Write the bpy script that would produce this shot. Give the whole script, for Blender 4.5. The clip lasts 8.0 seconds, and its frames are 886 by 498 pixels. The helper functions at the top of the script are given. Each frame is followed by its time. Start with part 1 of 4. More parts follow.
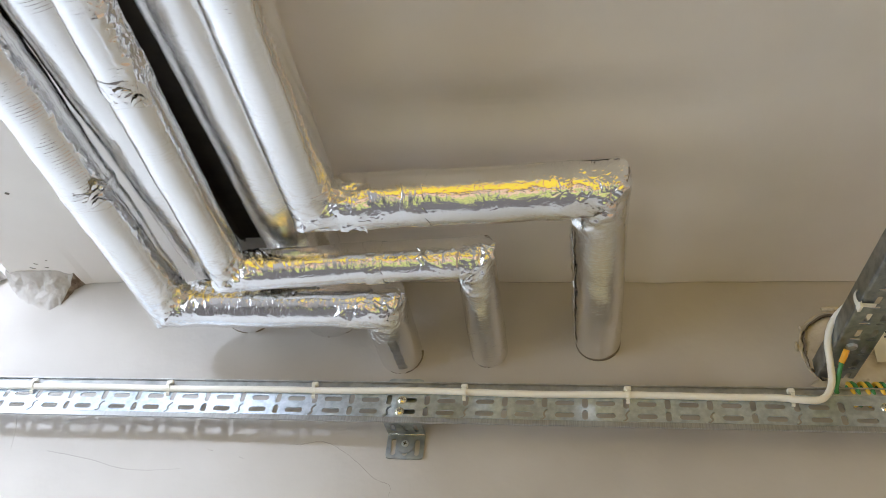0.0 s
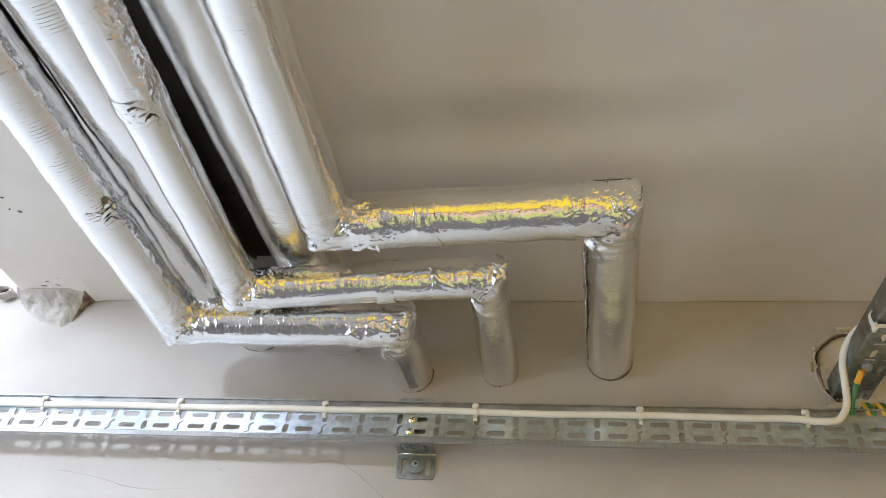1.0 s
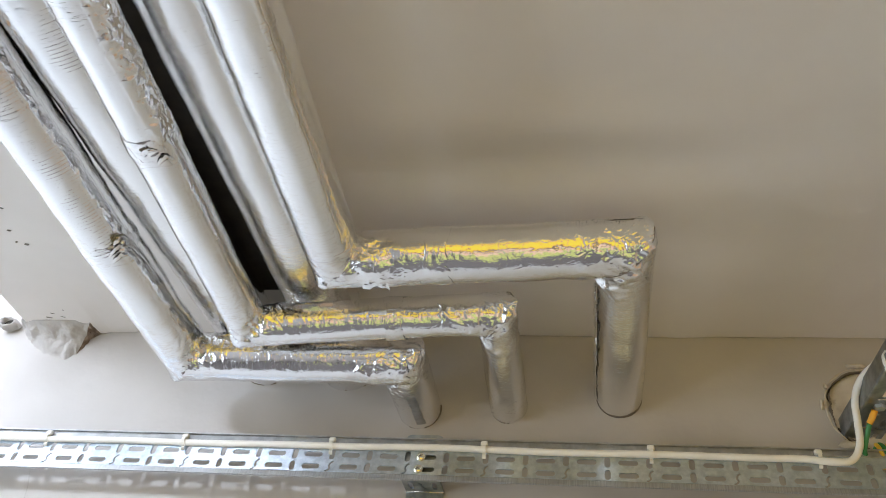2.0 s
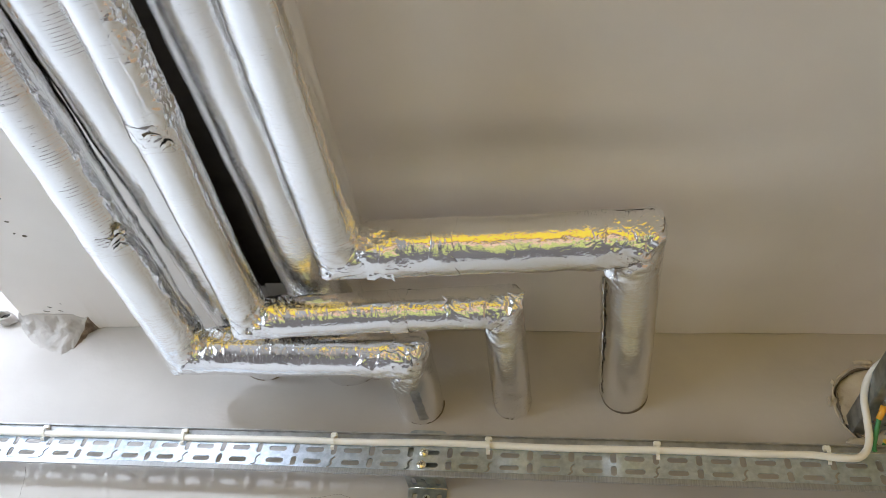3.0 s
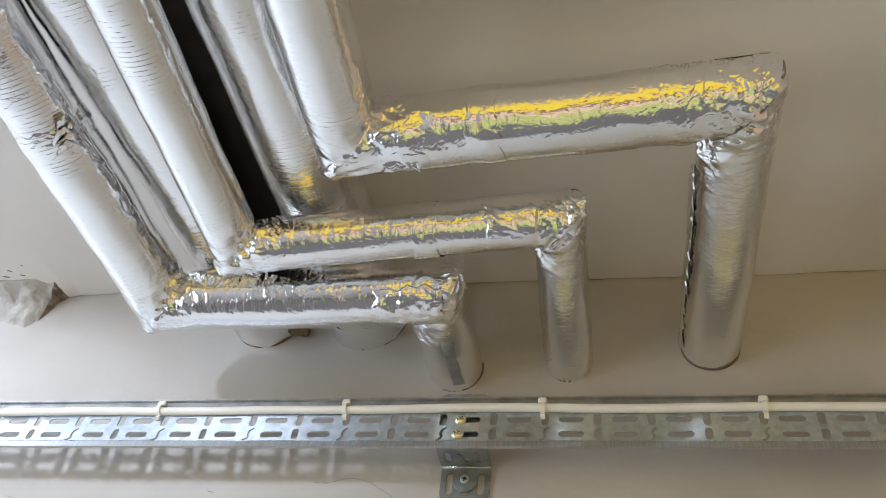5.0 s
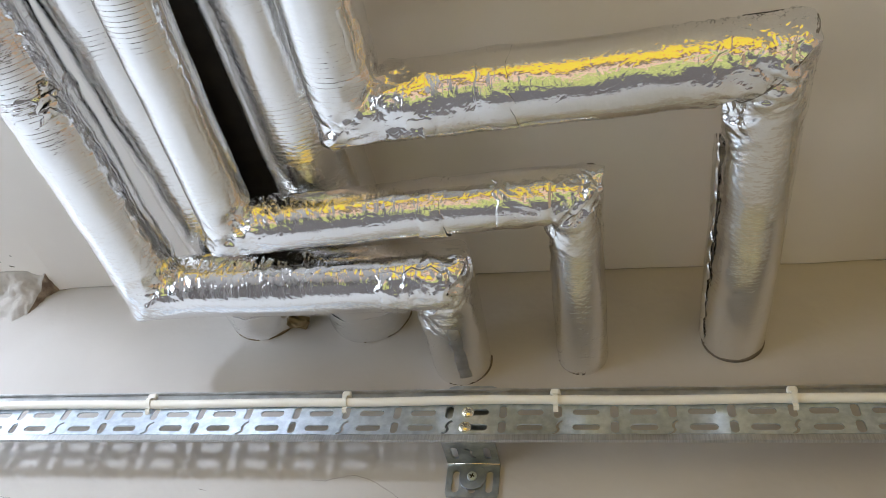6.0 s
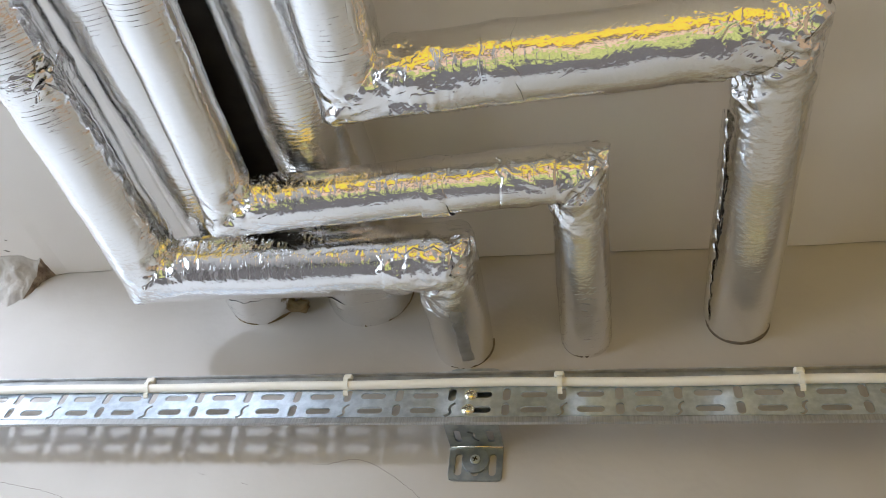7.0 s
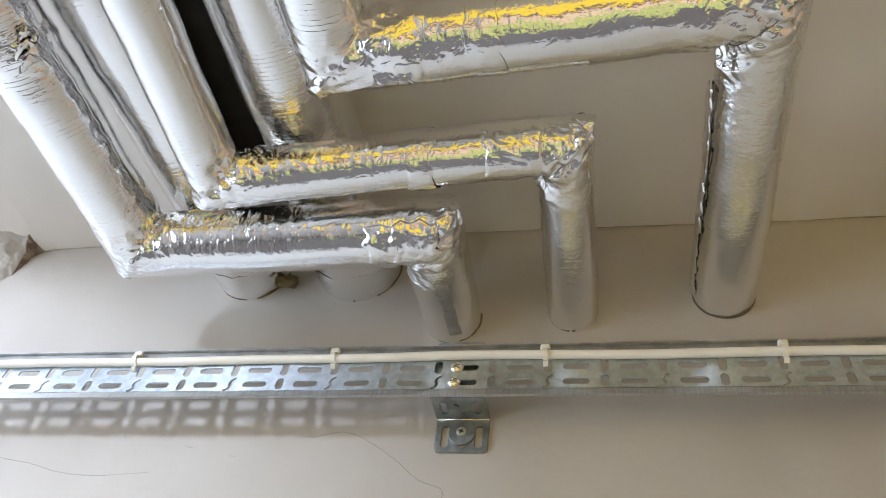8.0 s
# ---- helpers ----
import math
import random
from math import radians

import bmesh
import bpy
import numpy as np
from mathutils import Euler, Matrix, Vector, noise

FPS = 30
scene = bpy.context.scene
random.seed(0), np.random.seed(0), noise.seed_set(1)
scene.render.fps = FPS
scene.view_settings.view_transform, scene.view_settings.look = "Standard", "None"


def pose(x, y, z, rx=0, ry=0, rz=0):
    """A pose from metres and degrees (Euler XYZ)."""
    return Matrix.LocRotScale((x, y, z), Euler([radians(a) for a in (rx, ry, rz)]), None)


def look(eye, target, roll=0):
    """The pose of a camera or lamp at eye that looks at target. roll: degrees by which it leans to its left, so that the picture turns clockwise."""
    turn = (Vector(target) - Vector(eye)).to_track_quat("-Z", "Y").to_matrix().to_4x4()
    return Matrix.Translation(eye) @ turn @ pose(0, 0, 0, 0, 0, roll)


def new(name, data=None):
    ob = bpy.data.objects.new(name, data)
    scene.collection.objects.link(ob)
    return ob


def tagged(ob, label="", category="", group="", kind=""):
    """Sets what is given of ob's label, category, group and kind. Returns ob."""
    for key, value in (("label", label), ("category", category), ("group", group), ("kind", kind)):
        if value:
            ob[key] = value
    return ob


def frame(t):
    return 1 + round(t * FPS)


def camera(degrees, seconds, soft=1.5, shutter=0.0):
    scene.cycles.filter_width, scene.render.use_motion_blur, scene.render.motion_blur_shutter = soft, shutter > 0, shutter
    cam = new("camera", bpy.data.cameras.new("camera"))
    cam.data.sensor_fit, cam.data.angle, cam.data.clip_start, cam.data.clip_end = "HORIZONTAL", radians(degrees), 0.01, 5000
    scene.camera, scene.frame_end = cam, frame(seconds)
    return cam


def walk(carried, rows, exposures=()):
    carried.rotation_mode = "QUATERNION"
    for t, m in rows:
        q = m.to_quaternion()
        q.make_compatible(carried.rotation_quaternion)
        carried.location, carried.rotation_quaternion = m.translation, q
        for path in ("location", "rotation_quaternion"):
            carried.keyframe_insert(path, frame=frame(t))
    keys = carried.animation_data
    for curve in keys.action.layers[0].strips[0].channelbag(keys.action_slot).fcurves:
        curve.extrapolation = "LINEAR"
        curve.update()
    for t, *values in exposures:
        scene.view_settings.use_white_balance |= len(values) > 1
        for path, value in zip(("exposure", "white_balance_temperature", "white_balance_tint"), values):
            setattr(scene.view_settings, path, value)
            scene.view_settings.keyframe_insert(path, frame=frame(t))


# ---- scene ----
cam = camera(55.9, 8.0, soft=0.5)
PATH = [
    (0, (0.203, -0.865, 2.116), (-0.134, 0.723, 3.285), 6.6),
    (0.5, (0.201, -0.867, 2.117), (-0.147, 0.715, 3.29), 6.9),
    (1, (0.199, -0.866, 2.119), (-0.156, 0.696, 3.317), 7.2),
    (1.5, (0.193, -0.876, 2.133), (-0.163, 0.665, 3.357), 7.4),
    (3, (0.177, -0.859, 2.129), (-0.166, 0.666, 3.376), 7.6),
    (3.5, (0.157, -0.85, 2.128), (-0.171, 0.688, 3.364), 6.9),
    (4, (0.126, -0.828, 2.125), (-0.192, 0.711, 3.362), 6.1),
    (4.5, (0.129, -0.737, 2.142), (-0.209, 0.764, 3.42), 6.4),
    (5, (0.13, -0.647, 2.155), (-0.26, 0.797, 3.482), 7.9),
    (5.2, (0.126, -0.632, 2.158), (-0.28, 0.803, 3.491), 8.5),
    (6.5, (0.118, -0.589, 2.159), (-0.279, 0.814, 3.528), 8.5),
    (7, (0.113, -0.586, 2.157), (-0.279, 0.836, 3.507), 8.2),
    (7.5, (0.116, -0.582, 2.151), (-0.273, 0.861, 3.48), 8.0),
    (8, (0.12, -0.579, 2.15), (-0.264, 0.868, 3.476), 7.9),
]
walk(cam, [(t, look(eye, target, roll)) for t, eye, target, roll in PATH],
     [(0, 0.03), (1.5, -0.02), (3.5, -0.05), (5, -0.10), (6.5, -0.10), (8, 0.03)])

# ---- world and lights ----
world = bpy.data.worlds.new("world")
scene.world = world
world.use_nodes = True
wn = world.node_tree
sky = wn.nodes.new("ShaderNodeTexSky")
sky.sky_type = "NISHITA"
sky.sun_disc = False
sky.sun_elevation, sky.sun_rotation = radians(40), radians(200)
wn.links.new(sky.outputs["Color"], wn.nodes["Background"].inputs["Color"])
wn.nodes["Background"].inputs["Strength"].default_value = 0.15


def area_lamp(name, where, target, wide, high, watts, colour):
    data = bpy.data.lights.new(name, "AREA")
    data.shape, data.size, data.size_y, data.energy, data.color = "RECTANGLE", wide, high, watts, colour
    ob = new(name, data)
    ob.matrix_world = look(where, target)
    return ob


# daylight in a side window and a small transom; overhead lamp is added fill
area_lamp("side_window_daylight", (-1.98, -1.16, 2.05), (-1.0, -1.10, 2.05), 0.90, 1.8, 34.0, (0.775, 0.88, 1.0))
area_lamp("overhead_fill", (-1.15, -0.75, 3.12), (-1.15, -0.75, 2.0), 0.9, 1.0, 14.0, (0.75, 0.84, 1.0))
area_lamp("transom_daylight", (-1.22, -2.38, 2.90), (-0.25, 0.0, 2.5), 0.17, 0.26, 44.0, (0.75, 0.84, 1.0))


# ---- materials ----
def material(name, colour, rough=0.6, metal=0.0):
    m = bpy.data.materials.new(name)
    m.use_nodes = True
    b = m.node_tree.nodes["Principled BSDF"]
    b.inputs["Base Color"].default_value = (*colour, 1)
    b.inputs["Roughness"].default_value = rough
    b.inputs["Metallic"].default_value = metal
    return m


def node(m, kind, **inputs):
    n = m.node_tree.nodes.new(kind)
    for key, value in inputs.items():
        n.inputs[key.replace("_", " ")].default_value = value
    return n


def link(m, a, b):
    m.node_tree.links.new(a, b)


def shader(m):
    return m.node_tree.nodes["Principled BSDF"]


def spotted(m, low, high, scale, detail=6.0, coords="Object", lo=0.35, hi=0.65):
    """Two-colour noise on the base colour."""
    c = node(m, "ShaderNodeTexCoord")
    n = node(m, "ShaderNodeTexNoise", Scale=scale, Detail=detail)
    r = node(m, "ShaderNodeValToRGB")
    r.color_ramp.elements[0].position, r.color_ramp.elements[1].position = lo, hi
    r.color_ramp.elements[0].color, r.color_ramp.elements[1].color = (*low, 1), (*high, 1)
    link(m, c.outputs[coords], n.inputs["Vector"])
    link(m, n.outputs["Fac"], r.inputs["Fac"])
    link(m, r.outputs["Color"], shader(m).inputs["Base Color"])
    return c, n, r


def bumped(m, layers, coords="Object"):
    """Stack of bump layers: (scale, detail, strength, distance)."""
    c = node(m, "ShaderNodeTexCoord")
    last = None
    for scale, detail, strength, distance in layers:
        n = node(m, "ShaderNodeTexNoise", Scale=scale, Detail=detail)
        b = node(m, "ShaderNodeBump", Strength=strength, Distance=distance)
        link(m, c.outputs[coords], n.inputs["Vector"])
        link(m, n.outputs["Fac"], b.inputs["Height"])
        if last:
            link(m, last.outputs["Normal"], b.inputs["Normal"])
        last = b
    link(m, last.outputs["Normal"], shader(m).inputs["Normal"])


plaster = material("painted_plaster", (0.48, 0.45, 0.42), 0.62)
spotted(plaster, (0.47, 0.445, 0.425), (0.525, 0.50, 0.48), 7.0)
bumped(plaster, [(14.0, 4.0, 0.25, 0.01), (160.0, 3.0, 0.10, 0.001)])
soffit_paint = material("soffit_paint", (0.76, 0.74, 0.70), 0.5)
spotted(soffit_paint, (0.77, 0.73, 0.695), (0.83, 0.795, 0.76), 6.0)
bumped(soffit_paint, [(7.0, 3.0, 0.2, 0.01), (190.0, 2.0, 0.08, 0.001)])
white_paint = material("white_ceiling_paint", (0.82, 0.82, 0.81), 0.7)
spotted(white_paint, (0.79, 0.79, 0.78), (0.84, 0.84, 0.83), 6.0)
# lower wall out of view, paler than the plaster to brighten foil reflections
pale_bounce = material("pale_wall_bounce", (0.57, 0.57, 0.57), 0.6)
spotted(pale_bounce, (0.55, 0.565, 0.58), (0.61, 0.625, 0.64), 6.0)


def specked(m, colour, scale, size):
    """Sparse small dark specks over the base colour."""
    old = shader(m).inputs["Base Color"].links[0].from_socket
    c = node(m, "ShaderNodeTexCoord")
    v = node(m, "ShaderNodeTexVoronoi", Scale=scale)
    lt = m.node_tree.nodes.new("ShaderNodeMath")
    lt.operation = "LESS_THAN"
    lt.inputs[1].default_value = size
    mix = m.node_tree.nodes.new("ShaderNodeMix")
    mix.data_type = "RGBA"
    link(m, c.outputs["Object"], v.inputs["Vector"])
    link(m, v.outputs["Distance"], lt.inputs[0])
    link(m, lt.outputs[0], mix.inputs["Factor"])
    link(m, old, mix.inputs[6])
    mix.inputs[7].default_value = (*colour, 1)
    link(m, mix.outputs[2], shader(m).inputs["Base Color"])


def stained(m, colour, scale, lo, hi, most):
    """Soft blotches of another colour."""
    old = shader(m).inputs["Base Color"].links[0].from_socket
    c = node(m, "ShaderNodeTexCoord")
    n = node(m, "ShaderNodeTexNoise", Scale=scale, Detail=3.0)
    r = node(m, "ShaderNodeMapRange")
    r.inputs["From Min"].default_value, r.inputs["From Max"].default_value, r.inputs["To Max"].default_value = lo, hi, most
    mix = m.node_tree.nodes.new("ShaderNodeMix")
    mix.data_type = "RGBA"
    link(m, c.outputs["Object"], n.inputs["Vector"])
    link(m, n.outputs["Fac"], r.inputs["Value"])
    link(m, r.outputs["Result"], mix.inputs["Factor"])
    link(m, old, mix.inputs[6])
    mix.inputs[7].default_value = (*colour, 1)
    link(m, mix.outputs[2], shader(m).inputs["Base Color"])


specked(plaster, (0.20, 0.18, 0.16), 17.0, 0.013)
specked(soffit_paint, (0.25, 0.22, 0.19), 9.0, 0.013)
rough_plaster = material("rough_plaster", (0.66, 0.62, 0.57), 0.85)
spotted(rough_plaster, (0.50, 0.45, 0.39), (0.72, 0.69, 0.65), 40.0)
bumped(rough_plaster, [(60.0, 8.0, 0.7, 0.006), (400.0, 4.0, 0.4, 0.001)])


lump_plaster = material("lump_plaster", (0.60, 0.575, 0.55), 0.8)
spotted(lump_plaster, (0.43, 0.405, 0.385), (0.50, 0.475, 0.455), 30.0, 8.0)
bumped(lump_plaster, [(90.0, 4.0, 0.25, 0.003), (420.0, 3.0, 0.2, 0.001)])
stained(lump_plaster, (0.30, 0.25, 0.20), 55.0, 0.60, 0.74, 0.55)
# dark brown for the lump's right edge: its shade in colour, plus brown bits
edge_shade = material("edge_shade", (0.22, 0.16, 0.12), 0.95)
spotted(edge_shade, (0.16, 0.11, 0.08), (0.34, 0.27, 0.21), 90.0, 6.0)
# unseen east wall tinted cream to bounce warm light onto the right side
cream_bounce = material("cream_wall_bounce", (0.66, 0.50, 0.32), 0.7)
spotted(cream_bounce, (0.61, 0.415, 0.265), (0.69, 0.49, 0.32), 4.0)


def foil_material():
    m = material("aluminium_foil", (0.87, 0.87, 0.875), 0.17, 1.0)
    uv = node(m, "ShaderNodeUVMap")
    uv.uv_map = "foil"
    # hairline creases that run round the pipe
    st = node(m, "ShaderNodeMapping")
    st.inputs["Scale"].default_value = (16, 210, 1)
    link(m, uv.outputs["UV"], st.inputs["Vector"])
    cr = node(m, "ShaderNodeTexNoise", Scale=1.0, Detail=2.0, Roughness=0.5, Distortion=0.15)
    link(m, st.outputs["Vector"], cr.inputs["Vector"])
    # crumple
    sc = node(m, "ShaderNodeMapping")
    sc.inputs["Scale"].default_value = (150, 280, 1)
    link(m, uv.outputs["UV"], sc.inputs["Vector"])
    vo = node(m, "ShaderNodeTexVoronoi", Scale=1.0, Randomness=1.0)
    vo.voronoi_dimensions = "2D"
    link(m, sc.outputs["Vector"], vo.inputs["Vector"])
    # scrim threads under the foil, a square net
    sx = node(m, "ShaderNodeSeparateXYZ")
    link(m, uv.outputs["UV"], sx.inputs["Vector"])
    nets = []
    for axis in ("X", "Y"):
        k = m.node_tree.nodes.new("ShaderNodeMath")
        k.operation = "MULTIPLY"
        k.inputs[1].default_value = 275.0
        link(m, sx.outputs[axis], k.inputs[0])
        p = m.node_tree.nodes.new("ShaderNodeMath")
        p.operation = "PINGPONG"
        p.inputs[1].default_value = 0.5
        link(m, k.outputs[0], p.inputs[0])
        g = node(m, "ShaderNodeMapRange")
        g.inputs["From Max"].default_value = 0.13
        g.inputs["To Min"].default_value, g.inputs["To Max"].default_value = 1.0, 0.0
        link(m, p.outputs[0], g.inputs["Value"])
        nets.append(g)
    net = m.node_tree.nodes.new("ShaderNodeMath")
    net.operation = "MAXIMUM"
    nets[0].inputs["To Min"].default_value = 0.45
    link(m, nets[0].outputs[0], net.inputs[0])
    link(m, nets[1].outputs[0], net.inputs[1])
    dv = m.node_tree.nodes.new("ShaderNodeMath")
    dv.operation = "SUBTRACT"
    dv.inputs[1].default_value = 0.5
    link(m, cr.outputs["Fac"], dv.inputs[0])
    ab = m.node_tree.nodes.new("ShaderNodeMath")
    ab.operation = "ABSOLUTE"
    link(m, dv.outputs[0], ab.inputs[0])
    ln = node(m, "ShaderNodeMapRange")
    ln.inputs["From Max"].default_value = 0.018
    link(m, ab.outputs[0], ln.inputs["Value"])
    mk = node(m, "ShaderNodeTexNoise", Scale=38.0, Detail=2.0)
    link(m, uv.outputs["UV"], mk.inputs["Vector"])
    mr = node(m, "ShaderNodeMapRange")
    mr.inputs["From Min"].default_value, mr.inputs["From Max"].default_value = 0.53, 0.66
    link(m, mk.outputs["Fac"], mr.inputs["Value"])
    mr.inputs["To Max"].default_value = 0.11
    b1 = node(m, "ShaderNodeBump", Distance=0.0004)
    link(m, mr.outputs["Result"], b1.inputs["Strength"])
    b2 = node(m, "ShaderNodeBump", Strength=0.16, Distance=0.0010)
    b3 = node(m, "ShaderNodeBump", Distance=0.0004)
    # folded facets: each small cell leans its own way, more where the wrap is crumpled
    wz = node(m, "ShaderNodeTexNoise", Scale=140.0, Detail=1.0)
    link(m, uv.outputs["UV"], wz.inputs["Vector"])
    wv = m.node_tree.nodes.new("ShaderNodeVectorMath")
    wv.operation = "MULTIPLY_ADD"
    link(m, wz.outputs["Color"], wv.inputs[0])
    wv.inputs[1].default_value = (0.002, 0.002, 0.0)
    link(m, uv.outputs["UV"], wv.inputs[2])
    fold = m.node_tree.nodes.new("ShaderNodeAttribute")
    fold.attribute_name = "fold"
    co = node(m, "ShaderNodeTexCoord")
    lean = co.outputs["Normal"]
    for size, turn, amount, floor in (((300, 130, 1), -0.35, 0.05, 0.006), ((480, 620, 1), 0.9, 0.08, 0.016)):
        mp = node(m, "ShaderNodeMapping")
        mp.inputs["Scale"].default_value = size
        mp.inputs["Rotation"].default_value = (0, 0, turn)
        mp.vector_type = "TEXTURE"
        mp.inputs["Scale"].default_value = (1 / size[0], 1 / size[1], 1)
        link(m, wv.outputs[0], mp.inputs["Vector"])
        cell = node(m, "ShaderNodeTexVoronoi", Scale=1.0)
        cell.voronoi_dimensions = "2D"
        link(m, mp.outputs["Vector"], cell.inputs["Vector"])
        off = m.node_tree.nodes.new("ShaderNodeVectorMath")
        off.operation = "SUBTRACT"
        off.inputs[1].default_value = (0.5, 0.5, 0.5)
        link(m, cell.outputs["Color"], off.inputs[0])
        am = m.node_tree.nodes.new("ShaderNodeMath")
        am.operation = "MULTIPLY_ADD"
        am.inputs[1].default_value, am.inputs[2].default_value = amount, floor
        link(m, fold.outputs["Fac"], am.inputs[0])
        sc2 = m.node_tree.nodes.new("ShaderNodeVectorMath")
        sc2.operation = "SCALE"
        link(m, off.outputs[0], sc2.inputs[0])
        link(m, am.outputs[0], sc2.inputs["Scale"])
        ad = m.node_tree.nodes.new("ShaderNodeVectorMath")
        link(m, lean, ad.inputs[0])
        link(m, sc2.outputs[0], ad.inputs[1])
        lean = ad.outputs[0]
    nm = m.node_tree.nodes.new("ShaderNodeVectorMath")
    nm.operation = "NORMALIZE"
    link(m, lean, nm.inputs[0])
    # thin sharp creases in a random net, on patches and where the wrap is folded
    last = nm.outputs[0]
    for size, turn, width, reach, power in (((30, 150), 0.03, 0.030, (0.47, 0.63), 0.09),):
        mp = node(m, "ShaderNodeMapping")
        mp.vector_type = "TEXTURE"
        mp.inputs["Rotation"].default_value = (0, 0, turn)
        mp.inputs["Scale"].default_value = (1 / size[0], 1 / size[1], 1)
        link(m, wv.outputs[0], mp.inputs["Vector"])
        edge = node(m, "ShaderNodeTexVoronoi", Scale=1.0)
        edge.voronoi_dimensions = "2D"
        edge.feature = "DISTANCE_TO_EDGE"
        link(m, mp.outputs["Vector"], edge.inputs["Vector"])
        ridge = node(m, "ShaderNodeMapRange")
        ridge.inputs["From Max"].default_value = width
        link(m, edge.outputs["Distance"], ridge.inputs["Value"])
        pn = node(m, "ShaderNodeTexNoise", Scale=size[0] * 0.55, Detail=1.0)
        link(m, uv.outputs["UV"], pn.inputs["Vector"])
        pr = node(m, "ShaderNodeMapRange")
        pr.inputs["From Min"].default_value, pr.inputs["From Max"].default_value = reach
        pr.inputs["To Max"].default_value = power
        link(m, pn.outputs["Fac"], pr.inputs["Value"])
        both = m.node_tree.nodes.new("ShaderNodeMath")
        both.operation = "MULTIPLY_ADD"
        both.use_clamp = True
        both.inputs[1].default_value = 0.12
        link(m, fold.outputs["Fac"], both.inputs[0])
        link(m, pr.outputs["Result"], both.inputs[2])
        cb = node(m, "ShaderNodeBump", Distance=0.0004)
        link(m, both.outputs[0], cb.inputs["Strength"])
        link(m, ridge.outputs["Result"], cb.inputs["Height"])
        link(m, last, cb.inputs["Normal"])
        last = cb.outputs["Normal"]
    link(m, last, b1.inputs["Normal"])
    link(m, ln.outputs["Result"], b1.inputs["Height"])
    link(m, vo.outputs["Distance"], b2.inputs["Height"])
    nf = node(m, "ShaderNodeTexNoise", Scale=17.0, Detail=2.0)
    link(m, uv.outputs["UV"], nf.inputs["Vector"])
    ng = node(m, "ShaderNodeMapRange")
    ng.inputs["From Min"].default_value, ng.inputs["From Max"].default_value = 0.42, 0.68
    ng.inputs["To Min"].default_value, ng.inputs["To Max"].default_value = 0.06, 0.34
    link(m, nf.outputs["Fac"], ng.inputs["Value"])
    weave = m.node_tree.nodes.new("ShaderNodeAttribute")
    weave.attribute_name = "scrim"
    woven = m.node_tree.nodes.new("ShaderNodeMath")
    woven.operation = "MULTIPLY"
    link(m, ng.outputs["Result"], woven.inputs[0])
    link(m, weave.outputs["Fac"], woven.inputs[1])
    link(m, woven.outputs[0], b3.inputs["Strength"])
    link(m, net.outputs[0], b3.inputs["Height"])
    link(m, b1.outputs["Normal"], b2.inputs["Normal"])
    link(m, b2.outputs["Normal"], b3.inputs["Normal"])
    pb = node(m, "ShaderNodeTexNoise", Scale=520.0, Detail=1.0)
    link(m, uv.outputs["UV"], pb.inputs["Vector"])
    b4 = node(m, "ShaderNodeBump", Strength=0.22, Distance=0.0006)
    link(m, pb.outputs["Fac"], b4.inputs["Height"])
    link(m, b3.outputs["Normal"], b4.inputs["Normal"])
    link(m, b4.outputs["Normal"], shader(m).inputs["Normal"])
    # smudges change the gloss
    co = node(m, "ShaderNodeTexCoord")
    sm = node(m, "ShaderNodeTexNoise", Scale=30.0, Detail=4.0)
    rg = node(m, "ShaderNodeMapRange")
    rg.inputs["To Min"].default_value, rg.inputs["To Max"].default_value = 0.07, 0.17
    link(m, co.outputs["Object"], sm.inputs["Vector"])
    link(m, sm.outputs["Fac"], rg.inputs["Value"])
    dull = m.node_tree.nodes.new("ShaderNodeMath")
    dull.operation = "MULTIPLY_ADD"
    dull.inputs[1].default_value = 0.05
    link(m, fold.outputs["Fac"], dull.inputs[0])
    link(m, rg.outputs["Result"], dull.inputs[2])
    link(m, dull.outputs[0], shader(m).inputs["Roughness"])
    return m


foil = foil_material()
zinc = material("galvanised_steel", (0.74, 0.77, 0.80), 0.38, 1.0)
spotted(zinc, (0.48, 0.55, 0.63), (0.64, 0.71, 0.79), 150.0, 4.0)
bumped(zinc, [(300.0, 2.0, 0.08, 0.001)])


# rolled sheet: the sheen spreads across the rolling direction
shader(zinc).inputs["Anisotropic"].default_value = 0.85
across = node(zinc, "ShaderNodeCombineXYZ", X=0.0, Y=0.2, Z=0.98)
link(zinc, across.outputs[0], shader(zinc).inputs["Tangent"])
stained(zinc, (0.74, 0.69, 0.52), 14.0, 0.60, 0.72, 0.12)
stained(plaster, (0.40, 0.37, 0.34), 5.0, 0.58, 0.78, 0.5)
dull_zinc = material("dull_zinc", (0.52, 0.525, 0.53), 0.5, 1.0)
spotted(dull_zinc, (0.44, 0.445, 0.45), (0.58, 0.585, 0.59), 90.0, 3.0)
sheared_zinc = material("sheared_zinc", (0.50, 0.51, 0.52), 0.45, 1.0)
spotted(sheared_zinc, (0.43, 0.44, 0.45), (0.53, 0.54, 0.55), 1.0, 2.0)
squash = node(sheared_zinc, "ShaderNodeMapping")
squash.inputs["Scale"].default_value = (900, 60, 60)
for n in list(sheared_zinc.node_tree.nodes):
    if n.bl_idname == "ShaderNodeTexNoise":
        link(sheared_zinc, n.inputs["Vector"].links[0].from_socket, squash.inputs["Vector"])
        link(sheared_zinc, squash.outputs["Vector"], n.inputs["Vector"])
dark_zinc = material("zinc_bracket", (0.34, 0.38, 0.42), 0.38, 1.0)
spotted(dark_zinc, (0.27, 0.31, 0.35), (0.42, 0.46, 0.50), 90.0, 3.0)
yellow_zinc = material("yellow_passivated_steel", (0.78, 0.75, 0.62), 0.25, 1.0)
